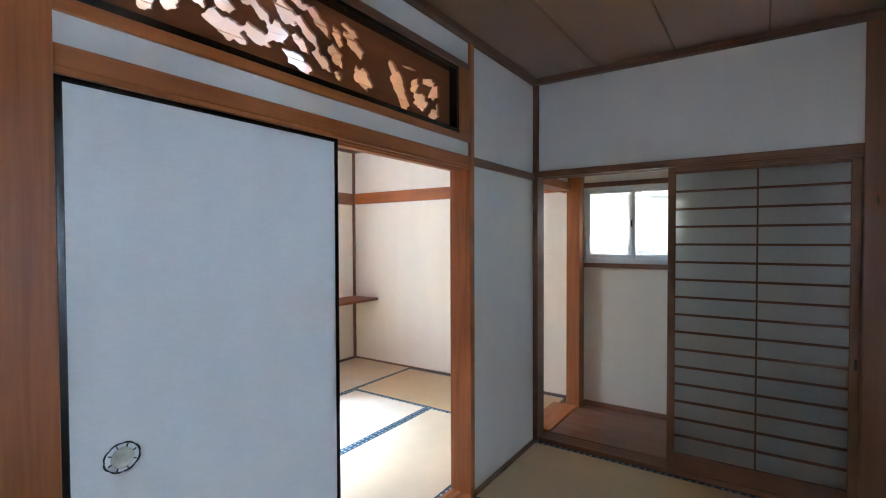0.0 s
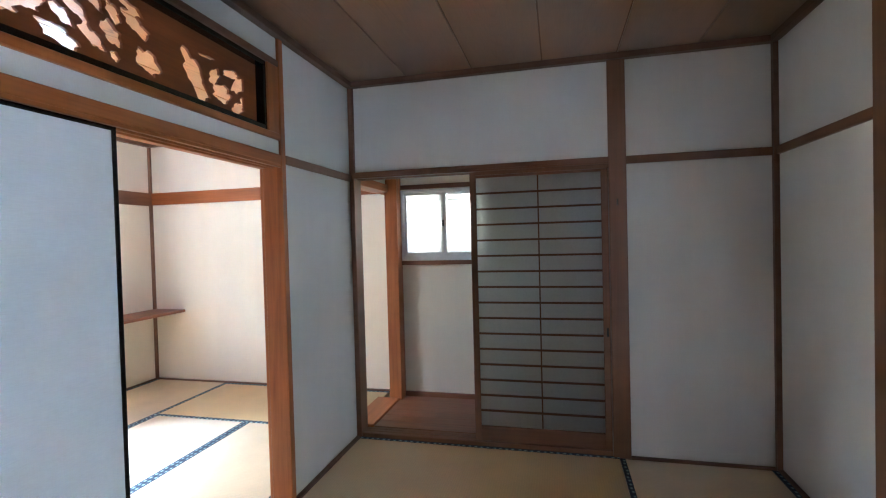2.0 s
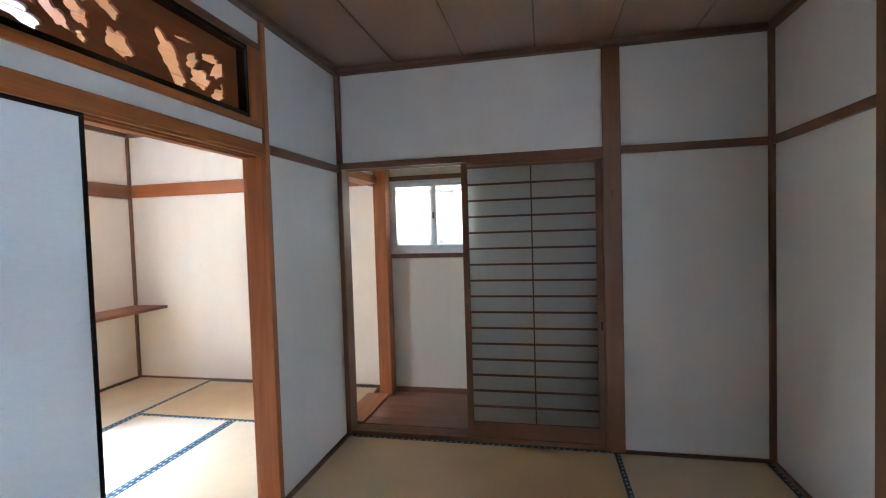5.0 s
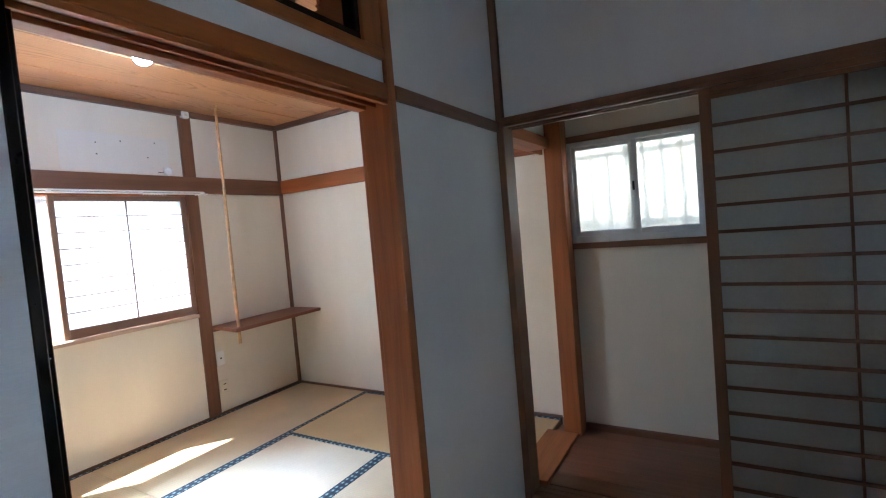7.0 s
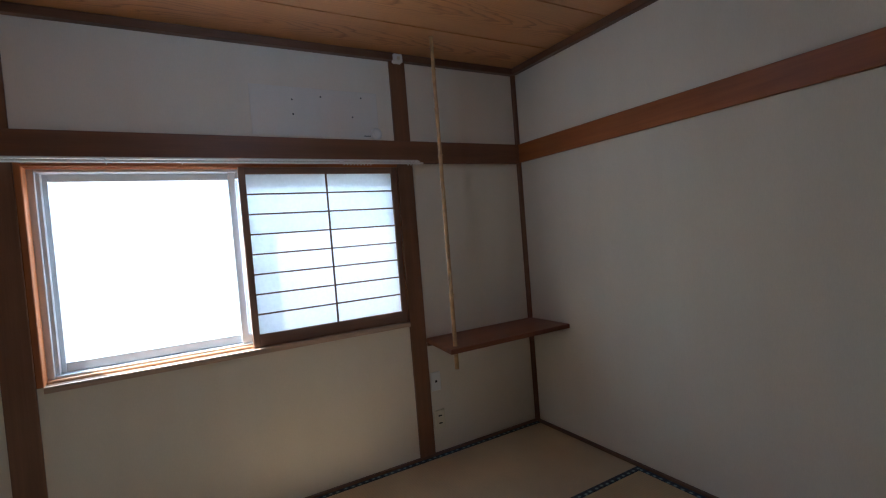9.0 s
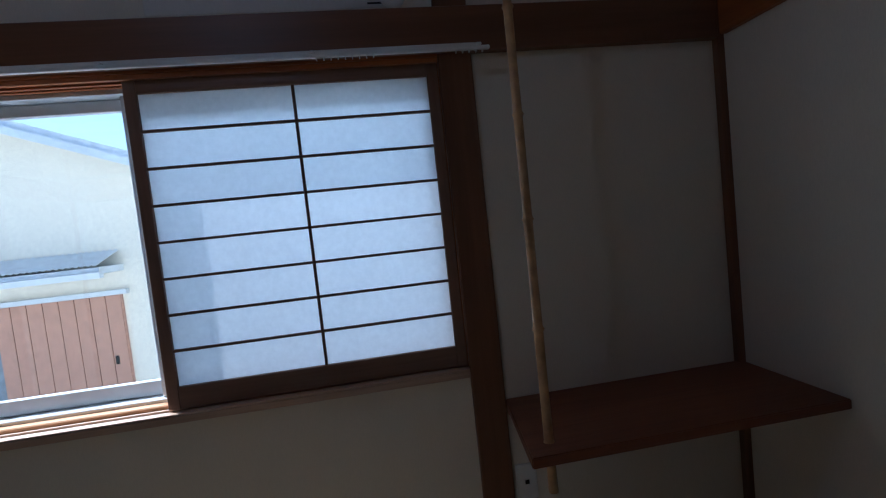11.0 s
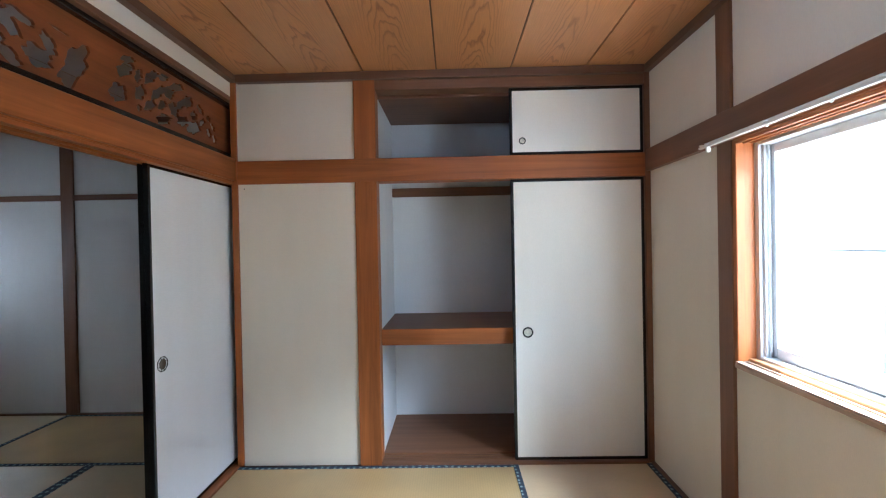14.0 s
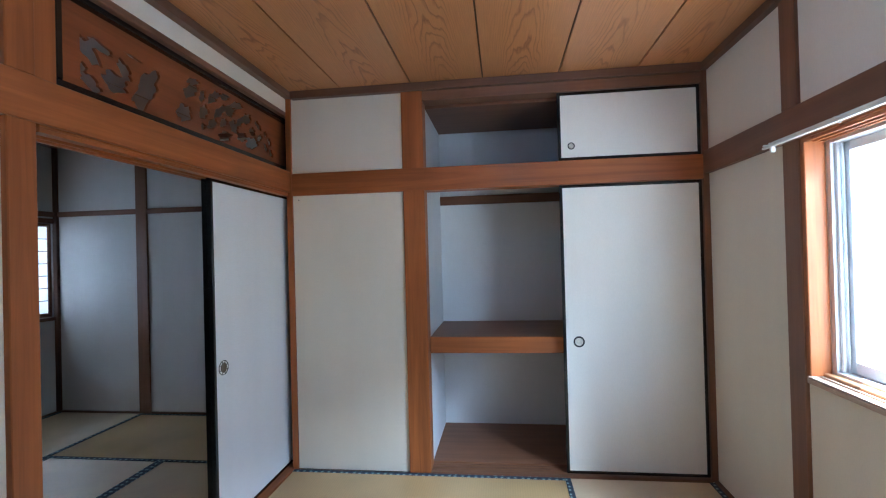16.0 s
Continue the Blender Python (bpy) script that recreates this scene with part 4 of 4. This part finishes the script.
cap = thing("pipe_cap", (XW, 3.097, 2.026), "white crumpled cap over an old pipe hole", "cap")
bm = bmesh.new()
lathe(bm, [(0.034, 0.0), (0.037, 0.008), (0.034, 0.014), (0.022, 0.019), (0.016, 0.012), (0.006, 0.011)], Matrix.Rotation(radians(90), 4, "Y"), 20)
for v in bm.verts:
    v.co += Vector((0.004, 0.004, 0.004)) * noise.noise(v.co * 60)
part("disc", bm, WHITE_PLASTIC, cap, smooth=True)
bm = bmesh.new()
box(bm, (0.004, -0.075, -0.016), (0.008, -0.03, -0.012))
part("wire", bm, IRON, cap, "stub of dark wire")

patch = tagged(slab("wall_patch", (XW - 0.002, 2.40, 2.0), (XW + 0.0015, 3.12, 2.27), plaster("unfaded wall cloth", (0.80, 0.76, 0.68), (0.75, 0.70, 0.62))),
               "paler patch of wall where a unit hung", "wall", kind="structure")
for y, z in ((2.62, 2.20), (2.78, 2.225), (3.02, 2.235), (2.62, 2.12), (2.96, 2.12)):
    bm = bmesh.new()
    lathe(bm, [(0.005, 0), (0.005, 0.002), (0.002, 0.0025)], Matrix.Translation((XW + 0.0012, y, z)) @ Matrix.Rotation(radians(90), 4, "Y"), 10)
    tagged(part("screw_hole", bm, IRON), "old dark screw hole in the wall", "hole", "screw holes")

lamp = thing("ceiling_lamp", (-3.09, 2.41, 2.515), "bare lit round bulb on the ceiling", "lamp")
bm = bmesh.new()
lathe(bm, [(0.055, 0.0), (0.055, -0.018), (0.03, -0.024), (0.022, -0.03)], Matrix.Identity(4), 24)
part("socket", bm, WHITE_PLASTIC, lamp, smooth=True)
bm = bmesh.new()
bmesh.ops.create_uvsphere(bm, u_segments=24, v_segments=14, radius=0.05, matrix=Matrix.Translation((0, 0, -0.062)))
part("bulb", bm, BULB, lamp, "glowing bulb", True)

# ---- dark door beside the broad post ----
door = thing("dark_door", (-1.44, -0.04, 0.0), "dark brown wooden door with a steel knob", "door")
slab("leaf", (-1.455, -0.467, 0.005), (-1.415, 0.292, 2.0), DARKWOOD[2], door)
bm = bmesh.new()
lathe(bm, [(0.024, 0.0), (0.024, 0.006), (0.010, 0.010), (0.010, 0.03), (0.026, 0.04), (0.028, 0.052), (0.018, 0.062)],
      Matrix.Translation(Vector((-1.415, 0.255, 0.965)) - door.location) @ Matrix.Rotation(radians(90), 4, "Y"))
part("knob", bm, ALU, door, "round steel knob", True)
wall("wall_over_door", [((XPB, YN, 2.0), (XP, 0.295, 2.6)), ((XPB, YN, 0), (-1.46, 0.295, 2.0))], PLASTER_A, "wall above the dark door")

# ---- outside ----
ground = bmesh.new()
bmesh.ops.create_grid(ground, x_segments=1, y_segments=1, size=400, matrix=Matrix.Translation((0, 0, -0.62)))
tagged(part("ground", ground, EARTH), "bare pale earth between the houses", "ground", kind="structure")
# added wall: keeps bright ground and sky from showing through the frosted panes
wall("boundary_wall", [((-3.2, 5.05, -0.62), (2.4, 5.17, 2.5))], PALE_BLOCK, "pale wall standing close behind the small window")
house = thing("neighbour_house", (-8.0, -0.4, -0.62), "pale stucco house with a low gable and lean-to", "house")
hb = house.location


def prism(points, x0, x1):
    """An outline in y, z drawn out along x, from the house's base."""
    bm = bmesh.new()
    a = [bm.verts.new(Vector((x0, y, z)) - hb) for y, z in points]
    b = [bm.verts.new(Vector((x1, y, z)) - hb) for y, z in points]
    bm.faces.new(a)
    bm.faces.new(b[::-1])
    for i in range(len(points)):
        j = (i + 1) % len(points)
        bm.faces.new((a[i], a[j], b[j], b[i]))
    return bm


part("wall", prism([(-3.2, -0.62), (3.9, -0.62), (3.9, 1.08), (-0.3, 2.64), (-1.2, 2.30), (-3.2, 2.30)], -11.5, -7.5), STUCCO, house, "sunlit cream stucco gable wall")
part("roof", prism([(-3.4, 2.28), (-1.2, 2.28), (-0.3, 2.63), (4.1, 1.0), (4.1, 1.06), (-0.3, 2.70), (-1.2, 2.34), (-3.4, 2.34)], -11.8, -7.05), ROOF, house, "pale metal roof")
for (y0, z0), (y1, z1) in (((-1.2, 2.23), (-0.3, 2.57)), ((-0.3, 2.57), (4.1, 0.94)), ((-3.4, 2.25), (-1.2, 2.25))):
    part("bargeboard", prism([(y0, z0), (y1, z1), (y1, z1 + 0.07), (y0, z0 + 0.07)], -7.06, -7.02), ROOF, house, "pale blue-grey bargeboard")
awning = part("awning", prism([(-2.2, 1.20), (0.66, 1.20), (0.66, 1.26), (-2.2, 1.26)], -7.5, -7.1), ROOF, house, "corrugated metal lean-to roof")
bm = bmesh.new()
for k in range(58):
    y = -2.2 + k * 0.049
    a = [Vector((-7.49, y, 1.39)), Vector((-7.08, y, 1.27)), Vector((-7.08, y + 0.0245, 1.285)), Vector((-7.49, y + 0.0245, 1.405)),
         Vector((-7.49, y + 0.049, 1.39)), Vector((-7.08, y + 0.049, 1.27))]
    v = [bm.verts.new(p - hb) for p in a]
    bm.faces.new((v[0], v[1], v[2], v[3]))
    bm.faces.new((v[3], v[2], v[5], v[4]))
part("corrugation", bm, ROOF, house, "corrugated sheet")
part("gutter", prism([(-2.25, 1.17), (0.70, 1.17), (0.70, 1.22), (-2.25, 1.22)], -7.08, -7.02), ALU, house, "white gutter")
part("door_head", prism([(-1.58, 0.985), (0.68, 0.985), (0.68, 1.03), (-1.58, 1.03)], -7.5, -7.44), ALU, house, "pale door head")
part("door_sill", prism([(-1.58, -0.10), (0.68, -0.10), (0.68, -0.04), (-1.58, -0.04)], -7.5, -7.40), ALU, house, "pale door track")
part("jamb", prism([(-1.58, -0.04), (-1.52, -0.04), (-1.52, 0.985), (-1.58, 0.985)], -7.5, -7.44), STUCCO, house)
part("grey_door", prism([(-1.52, -0.04), (-0.43, -0.04), (-0.43, 0.985), (-1.52, 0.985)], -7.5, -7.47), BOARD_GREY, house, "grey sheet door")
red_door = part("red_door", prism([(-0.43, -0.04), (0.62, -0.04), (0.62, 0.985), (-0.43, 0.985)], -7.5, -7.475), BOARD_RED, house, "faded red boarded door")
for k in range(8):
    y = -0.43 + k * 0.131
    part("board", prism([(y, -0.035), (y + 0.124, -0.035), (y + 0.124, 0.98), (y, 0.98)], -7.475, -7.462), BOARD_RED, red_door)
part("door_pull", prism([(0.50, 0.34), (0.53, 0.34), (0.53, 0.42), (0.50, 0.42)], -7.462, -7.455), IRON, red_door, "small dark door pull")

# ---- small marks ----
bm = bmesh.new()
lathe(bm, [(0.004, 0.0), (0.004, 0.004), (0.002, 0.006)], Matrix.Translation((-1.60, 0.530, 1.792)) @ Matrix.Rotation(radians(-90), 4, "X"), 8)
tagged(part("nail", bm, IRON), "small dark nail in the cream wall", "nail")
hook = thing("brass_hook", (0.40, 3.135, 1.62), "small pale hook on the brown post", "hook")
bm = bmesh.new()
box(bm, (-0.005, -0.006, -0.02), (0.005, 0.0, 0.02), 0.001)
part("plate", bm, BRONZE, hook)
bm = bmesh.new()
box(bm, (-0.003, -0.02, -0.018), (0.003, -0.005, -0.012), 0.001)
box(bm, (-0.003, -0.024, -0.018), (0.003, -0.0205, 0.0), 0.001)
part("prong", bm, BRONZE, hook)
